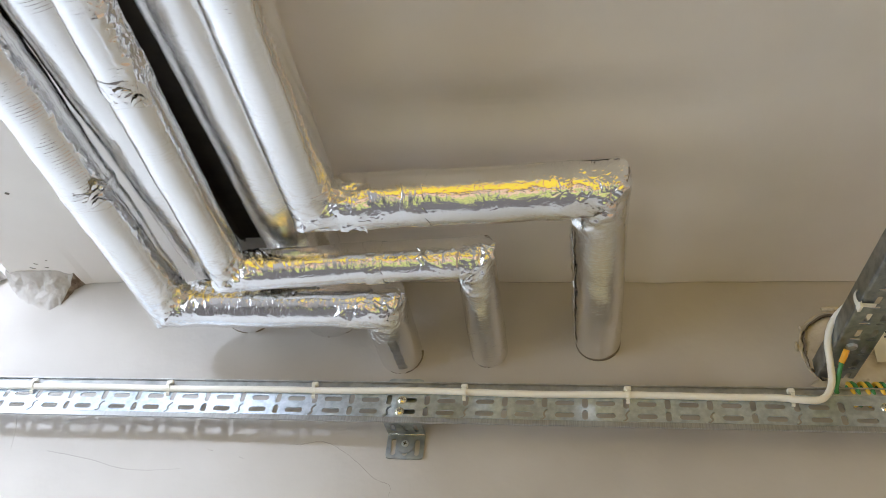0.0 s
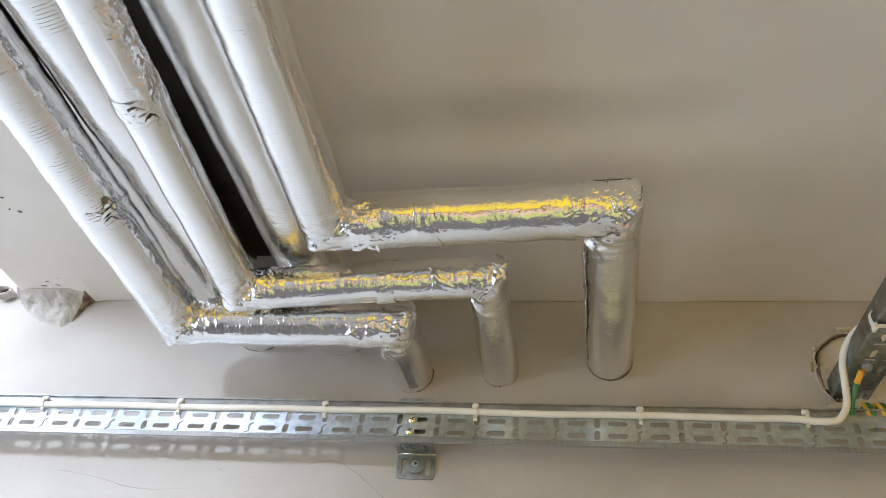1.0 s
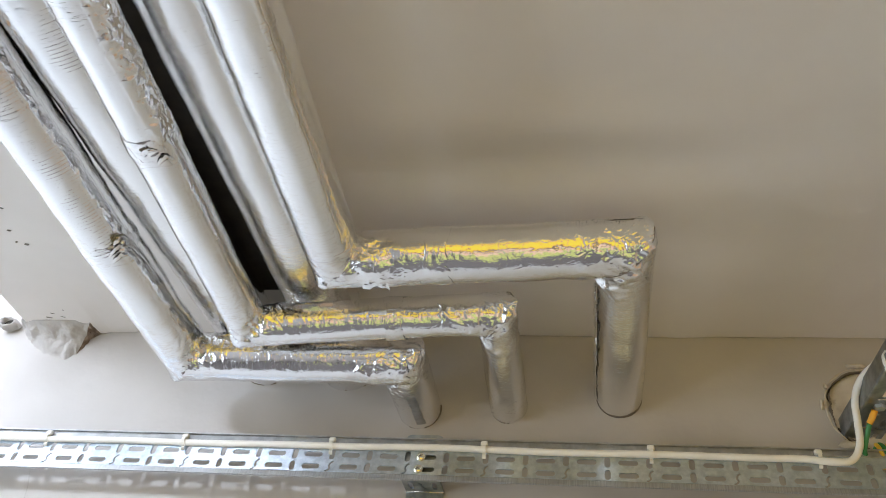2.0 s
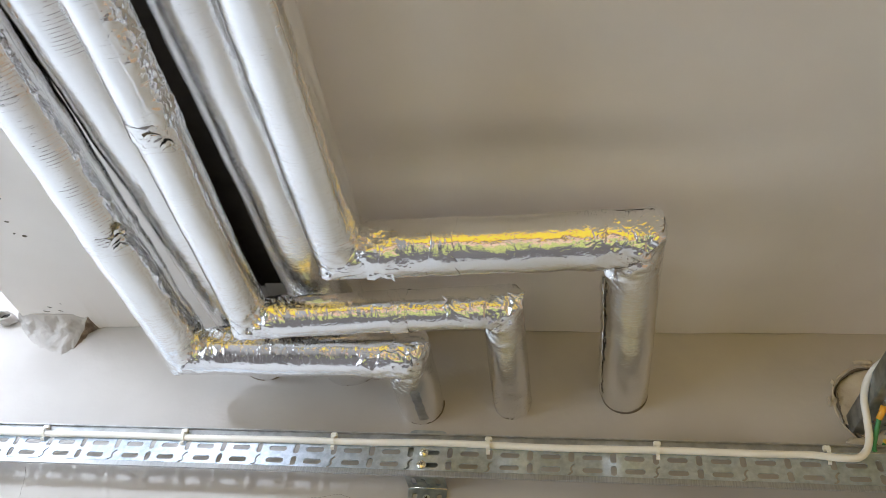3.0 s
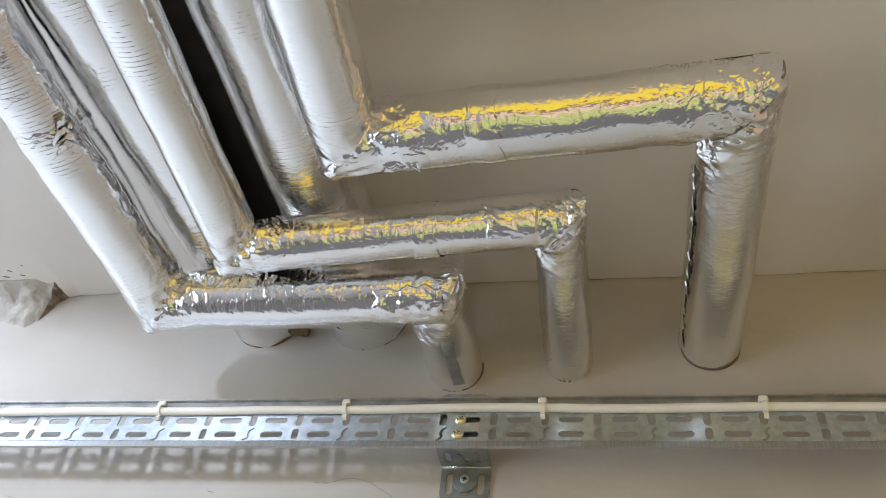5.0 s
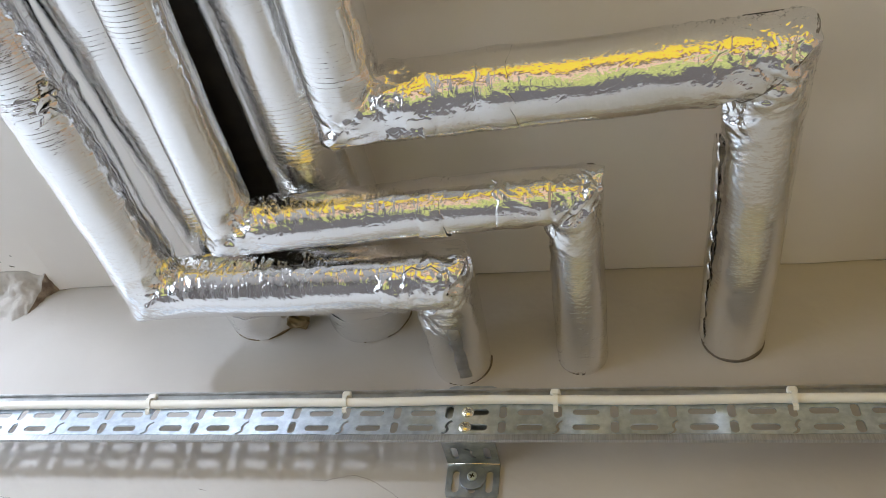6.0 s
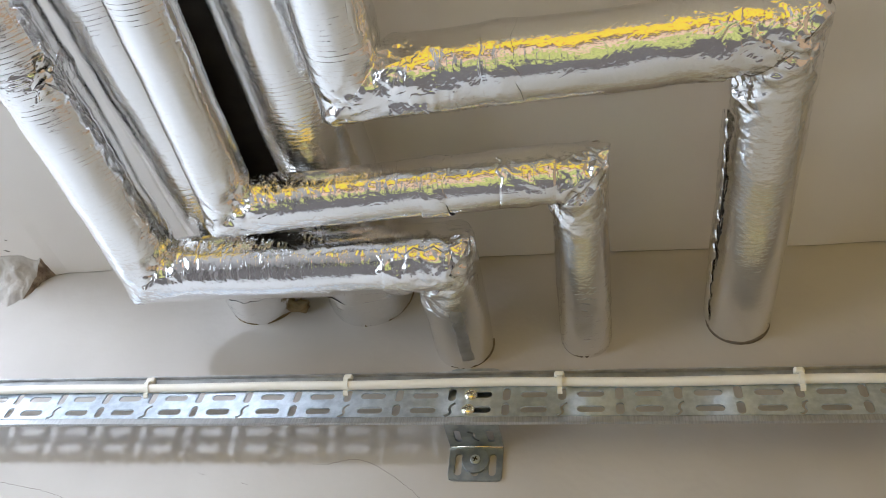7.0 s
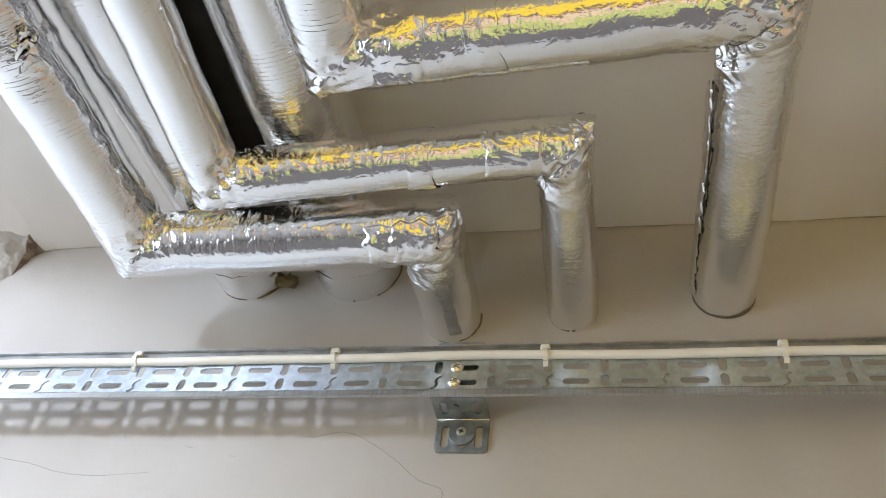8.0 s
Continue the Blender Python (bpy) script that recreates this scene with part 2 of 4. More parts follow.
pvc = material("white_pvc", (0.85, 0.835, 0.79), 0.34)
spotted(pvc, (0.83, 0.81, 0.755), (0.87, 0.86, 0.825), 25.0)
nylon = material("natural_nylon", (0.84, 0.83, 0.78), 0.36)
strip_black = material("matt_strip_black", (0.012, 0.011, 0.010), 0.8)
spotted(strip_black, (0.020, 0.016, 0.014), (0.034, 0.027, 0.023), 60.0)
# near-black painted for the shade inside recesses, tears and the conduit
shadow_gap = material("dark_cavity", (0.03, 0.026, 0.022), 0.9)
cream_filler = material("cream_filler", (0.66, 0.60, 0.50), 0.8)
spotted(cream_filler, (0.54, 0.48, 0.39), (0.70, 0.65, 0.56), 35.0)
bumped(cream_filler, [(70.0, 5.0, 0.5, 0.004), (300.0, 3.0, 0.3, 0.001)])
stained(cream_filler, (0.24, 0.18, 0.12), 48.0, 0.62, 0.72, 0.8)
crack_dark = material("crack_dirt", (0.20, 0.18, 0.16), 0.9)
# dark brown painted for shade in gaps, seams, tears and bolt recesses
gap_shade = material("gap_shade", (0.17, 0.145, 0.12), 0.9)
foam = material("brown_foam", (0.20, 0.145, 0.075), 0.9)
wire_green = material("green_wire", (0.05, 0.25, 0.09), 0.4)
wire_yellow = material("yellow_wire", (0.78, 0.52, 0.06), 0.4)
lug_orange = material("orange_vinyl", (0.85, 0.42, 0.04), 0.4)
paper = material("paper", (0.78, 0.76, 0.70), 0.7)
ink = material("ink", (0.10, 0.10, 0.12), 0.7)
screed = material("floor_screed", (0.16, 0.14, 0.12), 0.8)
spotted(screed, (0.165, 0.145, 0.135), (0.235, 0.21, 0.195), 5.0)
aluminium_white = material("white_frame", (0.8, 0.8, 0.8), 0.35)


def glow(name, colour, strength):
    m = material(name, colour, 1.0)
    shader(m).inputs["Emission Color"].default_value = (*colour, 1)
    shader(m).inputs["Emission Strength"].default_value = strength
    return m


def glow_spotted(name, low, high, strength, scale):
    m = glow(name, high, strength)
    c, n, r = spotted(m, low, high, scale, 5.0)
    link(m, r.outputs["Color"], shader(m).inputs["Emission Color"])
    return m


# unseen yard colours whose emission stands in for the daylight on them
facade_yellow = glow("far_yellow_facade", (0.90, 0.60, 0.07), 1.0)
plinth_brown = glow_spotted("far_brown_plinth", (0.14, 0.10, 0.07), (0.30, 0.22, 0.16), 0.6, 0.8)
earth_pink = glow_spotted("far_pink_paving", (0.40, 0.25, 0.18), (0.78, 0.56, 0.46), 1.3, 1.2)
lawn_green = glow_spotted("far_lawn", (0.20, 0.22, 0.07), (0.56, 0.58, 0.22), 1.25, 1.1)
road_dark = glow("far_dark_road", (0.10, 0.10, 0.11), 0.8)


# ---- mesh helpers ----
def finish(name, bm, mat, parent=None, label="", smooth=False):
    me = bpy.data.meshes.new(name)
    bmesh.ops.recalc_face_normals(bm, faces=bm.faces)
    bm.to_mesh(me)
    bm.free()
    me.materials.append(mat)
    if smooth:
        for p in me.polygons:
            p.use_smooth = True
    ob = new(name, me)
    if parent:
        ob.parent = parent
    if label:
        ob["label"] = label
    return ob


def part(name, bm, mat, parent, label="", smooth=False):
    return finish(name, bm, mat, parent, label, smooth)


def box(bm, x0, x1, y0, y1, z0, z1, bevel=0.0):
    m = Matrix.Translation(((x0 + x1) / 2, (y0 + y1) / 2, (z0 + z1) / 2)) @ Matrix.Diagonal((x1 - x0, y1 - y0, z1 - z0, 1))
    g = bmesh.ops.create_cube(bm, size=1, matrix=m)
    if bevel:
        edges = {e for v in g["verts"] for e in v.link_edges}
        bmesh.ops.bevel(bm, geom=list(edges), offset=bevel, segments=2, profile=0.5, affect="EDGES")
    return bm


def thing(name, where, label, category, group="", kind=""):
    ob = new(name)
    ob.location = where
    return tagged(ob, label, category, group, kind)


def under(ob, parent):
    """Hang a mesh made in world places under a thing that has a place."""
    ob.parent = parent
    ob.matrix_parent_inverse = parent.matrix_basis.inverted()
    return ob


def tube(name, points, r, mat, sides=16, closed=False):
    """A round rod along a smooth line."""
    pts = [Vector(p) for p in points]
    bm = bmesh.new()
    rings = []
    up = Vector((0, 0, 1))
    t0 = (pts[1] - pts[0]).normalized()
    n = (up - up.dot(t0) * t0)
    n = n.normalized() if n.length > 0.1 else Vector((1, 0, 0))
    for i, p in enumerate(pts):
        t = (pts[min(i + 1, len(pts) - 1)] - pts[max(i - 1, 0)]).normalized()
        n = (n - n.dot(t) * t).normalized()
        b = t.cross(n)
        rings.append([bm.verts.new(p + r * (math.cos(a) * n + math.sin(a) * b)) for a in [2 * math.pi * k / sides for k in range(sides)]])
    for a, b in zip(rings, rings[1:]):
        for k in range(sides):
            bm.faces.new((a[k], a[(k + 1) % sides], b[(k + 1) % sides], b[k]))
    if not closed:
        bm.faces.new(rings[0])
        bm.faces.new(rings[-1])
    return finish(name, bm, mat, smooth=True)


def smooth_line(points, steps=8):
    """Catmull-Rom through the points."""
    p = [Vector(q) for q in points]
    p = [2 * p[0] - p[1], *p, 2 * p[-1] - p[-2]]
    out = []
    for a, b, c, d in zip(p, p[1:], p[2:], p[3:]):
        for k in range(steps):
            t = k / steps
            out.append(0.5 * (2 * b + (c - a) * t + (2 * a - 5 * b + 4 * c - d) * t * t + (3 * b - a - 3 * c + d) * t ** 3))
    return out + [p[-2]]


def disc(bm, m, r, depth, sides=32, bevel=0.0):
    g = bmesh.ops.create_cone(bm, cap_ends=True, segments=sides, radius1=r, radius2=r, depth=depth, matrix=m)
    if bevel:
        edges = [e for e in {e for v in g["verts"] for e in v.link_edges} if len(e.link_faces) == 2 and any(len(f.verts) > 4 for f in e.link_faces)]
        bmesh.ops.bevel(bm, geom=edges, offset=bevel, segments=2, profile=0.5, affect="EDGES")


def plate(outline, holes, thick, m):
    """A sheet with openings cut through: 2D loops, lifted by thick, placed by m."""
    bm = bmesh.new()
    edges = []
    for loop in (outline, *holes):
        vs = [bm.verts.new((x, y, 0)) for x, y in loop]
        edges += [bm.edges.new((a, b)) for a, b in zip(vs, vs[1:] + vs[:1])]
    bmesh.ops.triangle_fill(bm, use_beauty=True, use_dissolve=False, edges=edges)
    g = bmesh.ops.extrude_face_region(bm, geom=list(bm.faces))
    bmesh.ops.translate(bm, vec=(0, 0, thick), verts=[v for v in g["geom"] if isinstance(v, bmesh.types.BMVert)])
    bmesh.ops.transform(bm, matrix=m, verts=bm.verts)
    return bm


def slot(cx, cy, w, h, n=6):
    """A round-ended opening, w wide and h high."""
    r = min(w, h) / 2
    out = []
    for k in range(4):
        sx, sy = ((1, 1), (-1, 1), (-1, -1), (1, -1))[k]
        ox, oy = cx + sx * (w / 2 - r), cy + sy * (h / 2 - r)
        for j in range(n):
            a = math.pi / 2 * (k + j / (n - 1))
            q = (ox + r * math.cos(a), oy + r * math.sin(a))
            if not out or math.dist(out[-1], q) > 1e-5:
                out.append(q)
    if math.dist(out[0], out[-1]) < 1e-5:
        out.pop()
    return out


# ---- setting: walls, soffit, floor ----
HOLE = (0.490, 2.608, 0.051)


def hole_loop(r, n=40):
    return [(HOLE[0] + r * (1 + 0.05 * math.sin(3 * a + 1) + 0.03 * math.sin(7 * a)) * math.cos(a),
             HOLE[1] + r * (1 + 0.05 * math.sin(2 * a) + 0.03 * math.sin(9 * a + 2)) * math.sin(a)) for a in [2 * math.pi * k / n for k in range(n)]]


bm = plate([(-2.2, 2.40), (1.9, 2.40), (1.9, 3.1), (-2.2, 3.1)], [hole_loop(HOLE[2])], 0.014, pose(0, 0.014, 0, 90))
wall_north = tagged(finish("wall_north", bm, plaster), "grey-white painted plaster wall with hairline cracks", "wall", kind="structure")
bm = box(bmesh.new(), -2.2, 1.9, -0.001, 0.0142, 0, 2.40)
tagged(finish("wall_north_lower", bm, pale_bounce), "unseen lower wall below the plaster band, paler to brighten foil reflections", "wall", kind="structure")
bm = box(bmesh.new(), -2.2, 1.9, 0.0142, 0.2, 0, 3.1)
tagged(finish("wall_core", bm, rough_plaster), "rough masonry behind the plaster coat", "wall", kind="structure")

bm = bmesh.new()
box(bm, -2.2, -2.0, -2.6, 0, 0, 1.13)
box(bm, -2.2, -2.0, -2.6, 0, 2.97, 3.1)
box(bm, -2.2, -2.0, -2.6, -1.62, 1.13, 2.97)
box(bm, -2.2, -2.0, -0.28, 0, 1.13, 2.97)
tagged(finish("wall_west", bm, plaster), "white plaster side wall with a window opening", "wall", kind="structure")
bm = box(bmesh.new(), 1.7, 1.9, -2.4, 0, 0, 3.1)
tagged(finish("wall_east", bm, cream_bounce), "plain unseen side wall, tinted cream for warm bounce light", "wall", kind="structure")
bm = bmesh.new()
box(bm, -2.0, -1.37, -2.6, -2.4, 0, 3.1)
box(bm, -1.37, -1.07, -2.6, -2.4, 0, 2.55)
box(bm, -1.37, -1.07, -2.6, -2.4, 3.05, 3.1)
box(bm, -1.07, -0.9, -2.6, -2.4, 0, 3.1)
box(bm, -0.9, 1.4, -2.6, -2.4, 2.66, 3.1)
box(bm, 1.4, 1.9, -2.6, -2.4, 0, 3.1)
tagged(finish("wall_south", bm, plaster), "plaster wall with a tall glazed opening and a transom", "wall", kind="structure")
# unseen block added to cut the transom light towards the right of the wall
bm = box(bmesh.new(), -0.775, -0.36, -1.56, -1.44, 2.46, 3.1, 0.01)
tagged(finish("transom_block", bm, plaster), "unseen plaster block that fades out the transom light", "wall", kind="structure")
bm = box(bmesh.new(), -2.2, 1.9, -1.62, 0.2, -0.15, 0)
box(bm, -2.2, -0.9, -2.6, -1.62, -0.15, 0)
box(bm, 1.4, 1.9, -2.6, -1.62, -0.15, 0)
tagged(finish("floor", bm, screed), "bare grey screed floor", "floor", kind="structure")
# opening left only for the added overhead fill lamp
bm = bmesh.new()
box(bm, -2.2, -1.61, -2.6, 0.2, 3.1, 3.25)
box(bm, -0.69, 1.9, -2.6, 0.2, 3.1, 3.25)
box(bm, -1.61, -0.69, -2.6, -1.26, 3.1, 3.25)
box(bm, -1.61, -0.69, -0.24, 0.2, 3.1, 3.25)
tagged(finish("ceiling", bm, white_paint), "white painted upper ceiling with an opening for the fill lamp", "ceiling", kind="structure")


def caustic_wave(x, y):
    """Long shallow ridges along the soffit that imitate light bands thrown by a pipe."""
    y = y + 0.010 * noise.noise((x * 6, 2, 5))
    return -0.0032 * math.sin(2 * math.pi * (y + 0.272) / 0.116) * math.exp(-((x - 0.14) / 0.20) ** 2 - ((y + 0.30) / 0.11) ** 2)


def soffit():
    """The lowered slab over the pipes, its underside slightly wavy."""
    nx, ny = 200, 160
    x0, x1, y0, y1 = -0.569, 1.7, -1.3, -0.0012
    bm = bmesh.new()
    grid = []
    for j in range(ny + 1):
        row = []
        for i in range(nx + 1):
            x, y = x0 + (x1 - x0) * i / nx, y0 + (y1 - y0) * j / ny
            z = 2.70 + 0.0016 * noise.noise((x * 5, y * 5, 0.3)) + 0.0010 * noise.noise((x * 19, y * 9, 4)) + caustic_wave(x, y)
            if x < -0.464:
                z -= 0.0018 * max(0, 1 + (y + 0.02) / 0.09)
            row.append(bm.verts.new((x, y, z)))
        grid.append(row)
    for a, b in zip(grid, grid[1:]):
        for i in range(nx):
            bm.faces.new((a[i], a[i + 1], b[i + 1], b[i]))
    rim = [*grid[0], *[r[-1] for r in grid[1:]], *grid[-1][-2::-1], *[r[0] for r in grid[-2:0:-1]]]
    top = [bm.verts.new((v.co.x, v.co.y, 2.98)) for v in rim]
    for k in range(len(rim)):
        bm.faces.new((rim[k], rim[(k + 1) % len(rim)], top[(k + 1) % len(rim)], top[k]))
    bm.faces.new(top)
    return bm


tagged(finish("ceiling_soffit", soffit(), soffit_paint), "grey-white painted soffit above the pipes", "ceiling", kind="structure")

# outside, seen only in the foil; surfaces glow in place of daylight
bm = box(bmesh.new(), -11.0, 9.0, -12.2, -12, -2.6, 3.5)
tagged(finish("backdrop_facade", bm, facade_yellow), "glowing yellow facade across the yard", "backdrop", kind="structure")
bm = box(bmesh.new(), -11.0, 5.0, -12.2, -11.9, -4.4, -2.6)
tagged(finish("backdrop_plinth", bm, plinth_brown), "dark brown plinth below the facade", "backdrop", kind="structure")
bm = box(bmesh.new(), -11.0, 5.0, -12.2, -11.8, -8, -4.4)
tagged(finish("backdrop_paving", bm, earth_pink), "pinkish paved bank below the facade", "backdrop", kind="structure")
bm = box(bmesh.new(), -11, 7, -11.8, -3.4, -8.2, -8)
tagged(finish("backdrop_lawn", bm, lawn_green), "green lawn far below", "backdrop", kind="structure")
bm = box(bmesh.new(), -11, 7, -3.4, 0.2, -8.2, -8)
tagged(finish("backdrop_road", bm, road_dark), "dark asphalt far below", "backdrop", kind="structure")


# ---- foil-wrapped pipes ----
def tri(x):
    return np.abs((x % 1.0) * 2 - 1) * 2 - 1


def lattice_height(c, seed):
    """A random height from -1 to 1 for each whole-numbered lattice point."""
    k = c.astype(np.int64) + 100000
    h = (k[:, 0] * 73856093) ^ (k[:, 1] * 19349663) ^ (k[:, 2] * 83492791) ^ (seed * 2654435761)
    h = (h ^ (h >> 13)) * 1274126177 & 0xFFFFFFFF
    h = ((h ^ (h >> 16)) * 668265263) & 0xFFFFFFFF
    return (h ^ (h >> 15)) / 2147483648.0 - 1.0


def facets(p, seed, size, along=None, stretch=1.0):
    """Folded-foil relief: flat facets between random heights, joined by sharp creases; stretch lengthens them along one way."""
    rng = np.random.default_rng(seed)
    turn = np.linalg.qr(rng.normal(size=(3, 3)))[0]
    q = p / size
    if along is not None:
        u = np.array(along)
        q = q + (1 / stretch - 1) * (q @ u)[:, None] * u
    warp = np.zeros_like(q)
    for k in range(3):
        for _ in range(3):
            warp[:, k] += np.sin(q @ (rng.normal(size=3) * 0.55) + rng.uniform(0, 6.28))
    q = q @ turn.T + 0.26 * warp + rng.uniform(0, 50, 3)
    c = np.floor(q)
    f = q - c
    order = np.argsort(-f, axis=1)
    fs = np.take_along_axis(f, order, 1)
    out = lattice_height(c, seed) * (1 - fs[:, 0])
    rows = np.arange(len(p))
    for k in range(3):
        c[rows, order[:, k]] += 1
        out = out + lattice_height(c, seed) * (fs[:, k] - (fs[:, k + 1] if k < 2 else 0))
    return out * size


def creases(p, seed, size, width, along=None, stretch=1.0):
    """Thin sharp folds in straight pieces, 0 to 1."""
    return np.clip(1 - np.abs(facets(p, seed, size, along, stretch)) / width, 0, 1)


def crushed(p, seed, size):
    """Crushed foil: broad dents, slivers two ways, thin sharp folds in and out."""
    out = 0.14 * facets(p, seed, size) + 0.05 * facets(p, seed + 1, size * 0.20)
    out = out + 0.26 * facets(p, seed + 2, size * 0.40, (0.64, 0.60, -0.48), 2.6) + 0.26 * facets(p, seed + 3, size * 0.50, (-0.50, 0.50, 0.70), 2.4)
    return out + 0.00048 * creases(p, seed + 4, size * 0.9, 0.0010) - 0.00042 * creases(p, seed + 5, size * 0.7, 0.0009)


def wrinkles(p, seed, u, wave):
    """Short creases that run round the pipe."""
    return facets(p, seed, wave, u, 0.38) + 0.5 * facets(p, seed + 1, wave * 0.5, u, 0.45)


def soft_noise(p, seed, wave):
    rng = np.random.default_rng(seed)
    out = np.zeros(len(p))
    for _ in range(7):
        k = rng.normal(size=3)
        k /= np.linalg.norm(k)
        out += np.sin(p @ k * (2 * math.pi / (wave * rng.uniform(0.6, 1.6))) + rng.uniform(0, 6.28))
    return out / 2.6


rough_seam = 1.2


def foil_tube(name, a, b, r, parent, cut_a=None, cut_b=None, seed=1, rough_a=0.0, rough_b=0.0, rough=0.0, cell=0.0012,
              arc=None, span=None, lift=0.0, fray=0.0, coarse_before=None, mat=None, label="", joint_a=None, joint_b=None, folds=None, fold_size=0.014, crease=1.0, ragged=0.0, scrim=1.0, lines=0.8, base=None):
    """A foil skin round the line a-b. cut_a, cut_b: normals of the mitre planes; rough_*: crumple at the ends; arc (degrees) and span
    (metres from a) make a patch or a band of tape instead, lifted off the skin, with frayed edges; base is the seed of the skin below it."""
    a, b = np.array(a, float), np.array(b, float)
    length = np.linalg.norm(b - a)
    u = (b - a) / length
    e1 = np.array((1.0, 0, 0)) if abs(u[0]) < 0.6 else np.array((0, -1.0, 0))
    e1 = e1 - (e1 @ u) * u
    e1 /= np.linalg.norm(e1)
    e2 = np.array((0, 0, 1.0)) - u[2] * u - (np.array((0, 0, 1.0)) @ e1) * e1
    e2 /= np.linalg.norm(e2)
    lo, hi = (radians(arc[0]), radians(arc[1])) if arc else (0, 2 * math.pi)
    nt = max(6, int(r * (hi - lo) / cell))
    s0, s1 = span if span else (0.0, length)
    ns = max(4, int((s1 - s0) / cell))
    f = np.linspace(0, 1, ns + 1)
    if coarse_before:
        f = np.concatenate([np.linspace(0, coarse_before, 50)[:-1], np.linspace(coarse_before, 1, int(ns * (1 - coarse_before)))])
        ns = len(f) - 1
    th = np.linspace(lo, hi, nt + 1)[: nt + (1 if arc else 0)]
    cols = len(th)
    ring = np.cos(th)[:, None] * e1 + np.sin(th)[:, None] * e2
    ja, jb = joint_a or r, joint_b or r
    sa = np.full(cols, s0) - (0 if cut_a is None or span else ja * (ring @ np.array(cut_a)) / (u @ np.array(cut_a)))
    sb = np.full(cols, s1) - (0 if cut_b is None or span else jb * (ring @ np.array(cut_b)) / (u @ np.array(cut_b)))
    rng = np.random.default_rng(seed + 77)
    if fray:
        sa = sa + fray * np.interp(np.arange(cols), np.arange(0, cols + 6, 5), rng.uniform(-1, 1, len(np.arange(0, cols + 6, 5))))
        sb = sb + fray * np.interp(np.arange(cols), np.arange(0, cols + 6, 5), rng.uniform(-1, 1, len(np.arange(0, cols + 6, 5))))
    s = sa[None, :] + (sb - sa)[None, :] * f[:, None]
    tt = np.repeat(th[None, :], ns + 1, 0)
    if arc and fray:
        knots = np.arange(0, ns + 8, 6)
        j0 = np.interp(np.arange(ns + 1), knots, rng.uniform(-1, 1, len(knots))) * fray / r
        j1 = np.interp(np.arange(ns + 1), knots, rng.uniform(-1, 1, len(knots))) * fray / r
        w = (tt - lo) / (hi - lo)
        tt = tt + (1 - w) * j0[:, None] + w * j1[:, None]
    c = a + s[..., None] * u
    ringp = np.cos(tt)[..., None] * e1 + np.sin(tt)[..., None] * e2
    da, db = np.clip(s - sa[None, :], 0, None), np.clip(sb[None, :] - s, 0, None)
    rr = r + (ja - r) * np.exp(-(da / 0.02) ** 2) + (jb - r) * np.exp(-(db / 0.02) ** 2)
    p = (c + rr[..., None] * ringp).reshape(-1, 3)
    da, db = da.reshape(-1), db.reshape(-1)
    near_a, near_b = np.exp(-(da / 0.024) ** 1.3) * rough_a, np.exp(-(db / 0.024) ** 1.3) * rough_b
    skin = seed if base is None else base
    patch = np.clip(soft_noise(p, skin + 5, 0.16), 0, None)
    w = near_a + near_b + rough
    edge = np.minimum(np.minimum(f, 1 - f)[:, None] * ns, np.minimum(np.arange(cols), cols - 1 - np.arange(cols))[None, :]).reshape(-1)
    if arc and lift:
        w = w * np.clip(edge / 5, 0.1, 1)
    fs = seed if folds is None else folds
    under_fs = skin if folds is None else folds
    d = 0.00030 * soft_noise(p, under_fs, 0.05) + 0.00040 * soft_noise(p, under_fs + 1, 0.13)
    d = d + (0.010 + 0.034 * patch) * crease * wrinkles(p, skin + 2, u, 0.012)
    d = d + 0.022 * facets(p, skin + 8, 0.0045, u, 2.2) + 0.012 * facets(p, skin + 9, 0.024, u, 2.5)
    d = d + lines * (0.30 + 0.9 * patch) * (0.00022 * creases(p, skin + 21, 0.012, 0.0009, u, 0.45) - 0.00020 * creases(p, skin + 22, 0.011, 0.0009, u, 0.7))
    if ragged:
        d = d + ragged * (0.6 + 0.8 * patch) * (facets(p, skin + 11, 0.0060, u, 1.6) + 0.4 * facets(p, skin + 12, 0.0028) + 0.5 * facets(p, skin + 13, 0.0150))
    crush = w * crushed(p, fs + 3, fold_size)
    d = d + (np.abs(crush) if lift else crush)
    d = d + lift
    if arc and lift:
        d = np.where(edge < 1, d - lift * 1.0, d)
    out = ringp.reshape(-1, 3)
    if not span:
        # at a mitre both lengths move within the mitre plane, so the seam stays shut
        for cut, corner, dist in ((cut_a, a, da), (cut_b, b, db)):
            if cut is not None:
                shut = np.exp(-dist / 0.004)
                calm = 0.00030 * soft_noise(p, folds, 0.05) + rough_seam * crushed(p, folds + 3, 0.014)
                d = d * (1 - shut) + calm * shut
                radial = p - corner
                radial = radial / np.linalg.norm(radial, axis=1)[:, None]
                out = out * (1 - shut[:, None]) + radial * shut[:, None]
    p = p + d[:, None] * out
    if not span:
        for cut, corner, j in ((cut_a, a, ja), (cut_b, b, jb)):
            if cut is not None:
                radial = p - corner
                size = np.linalg.norm(radial, axis=1)
                blunt = np.where(size < 1.6 * j, np.minimum(size, 1.18 * j + np.clip(size - 1.18 * j, 0, None) * 0.55), size)
                far_away = np.clip((size - 1.41 * j) / (0.19 * j), 0, 1)
                blunt = blunt * (1 - far_away) + size * far_away
                side = np.abs(radial @ np.array(cut)) / (1.41 * j)
                k = np.clip(1 - side * 1.5, 0, 1)
                p = corner + radial * ((blunt * k + size * (1 - k)) / size)[:, None]
    idx = np.arange((ns + 1) * cols).reshape(ns + 1, cols)
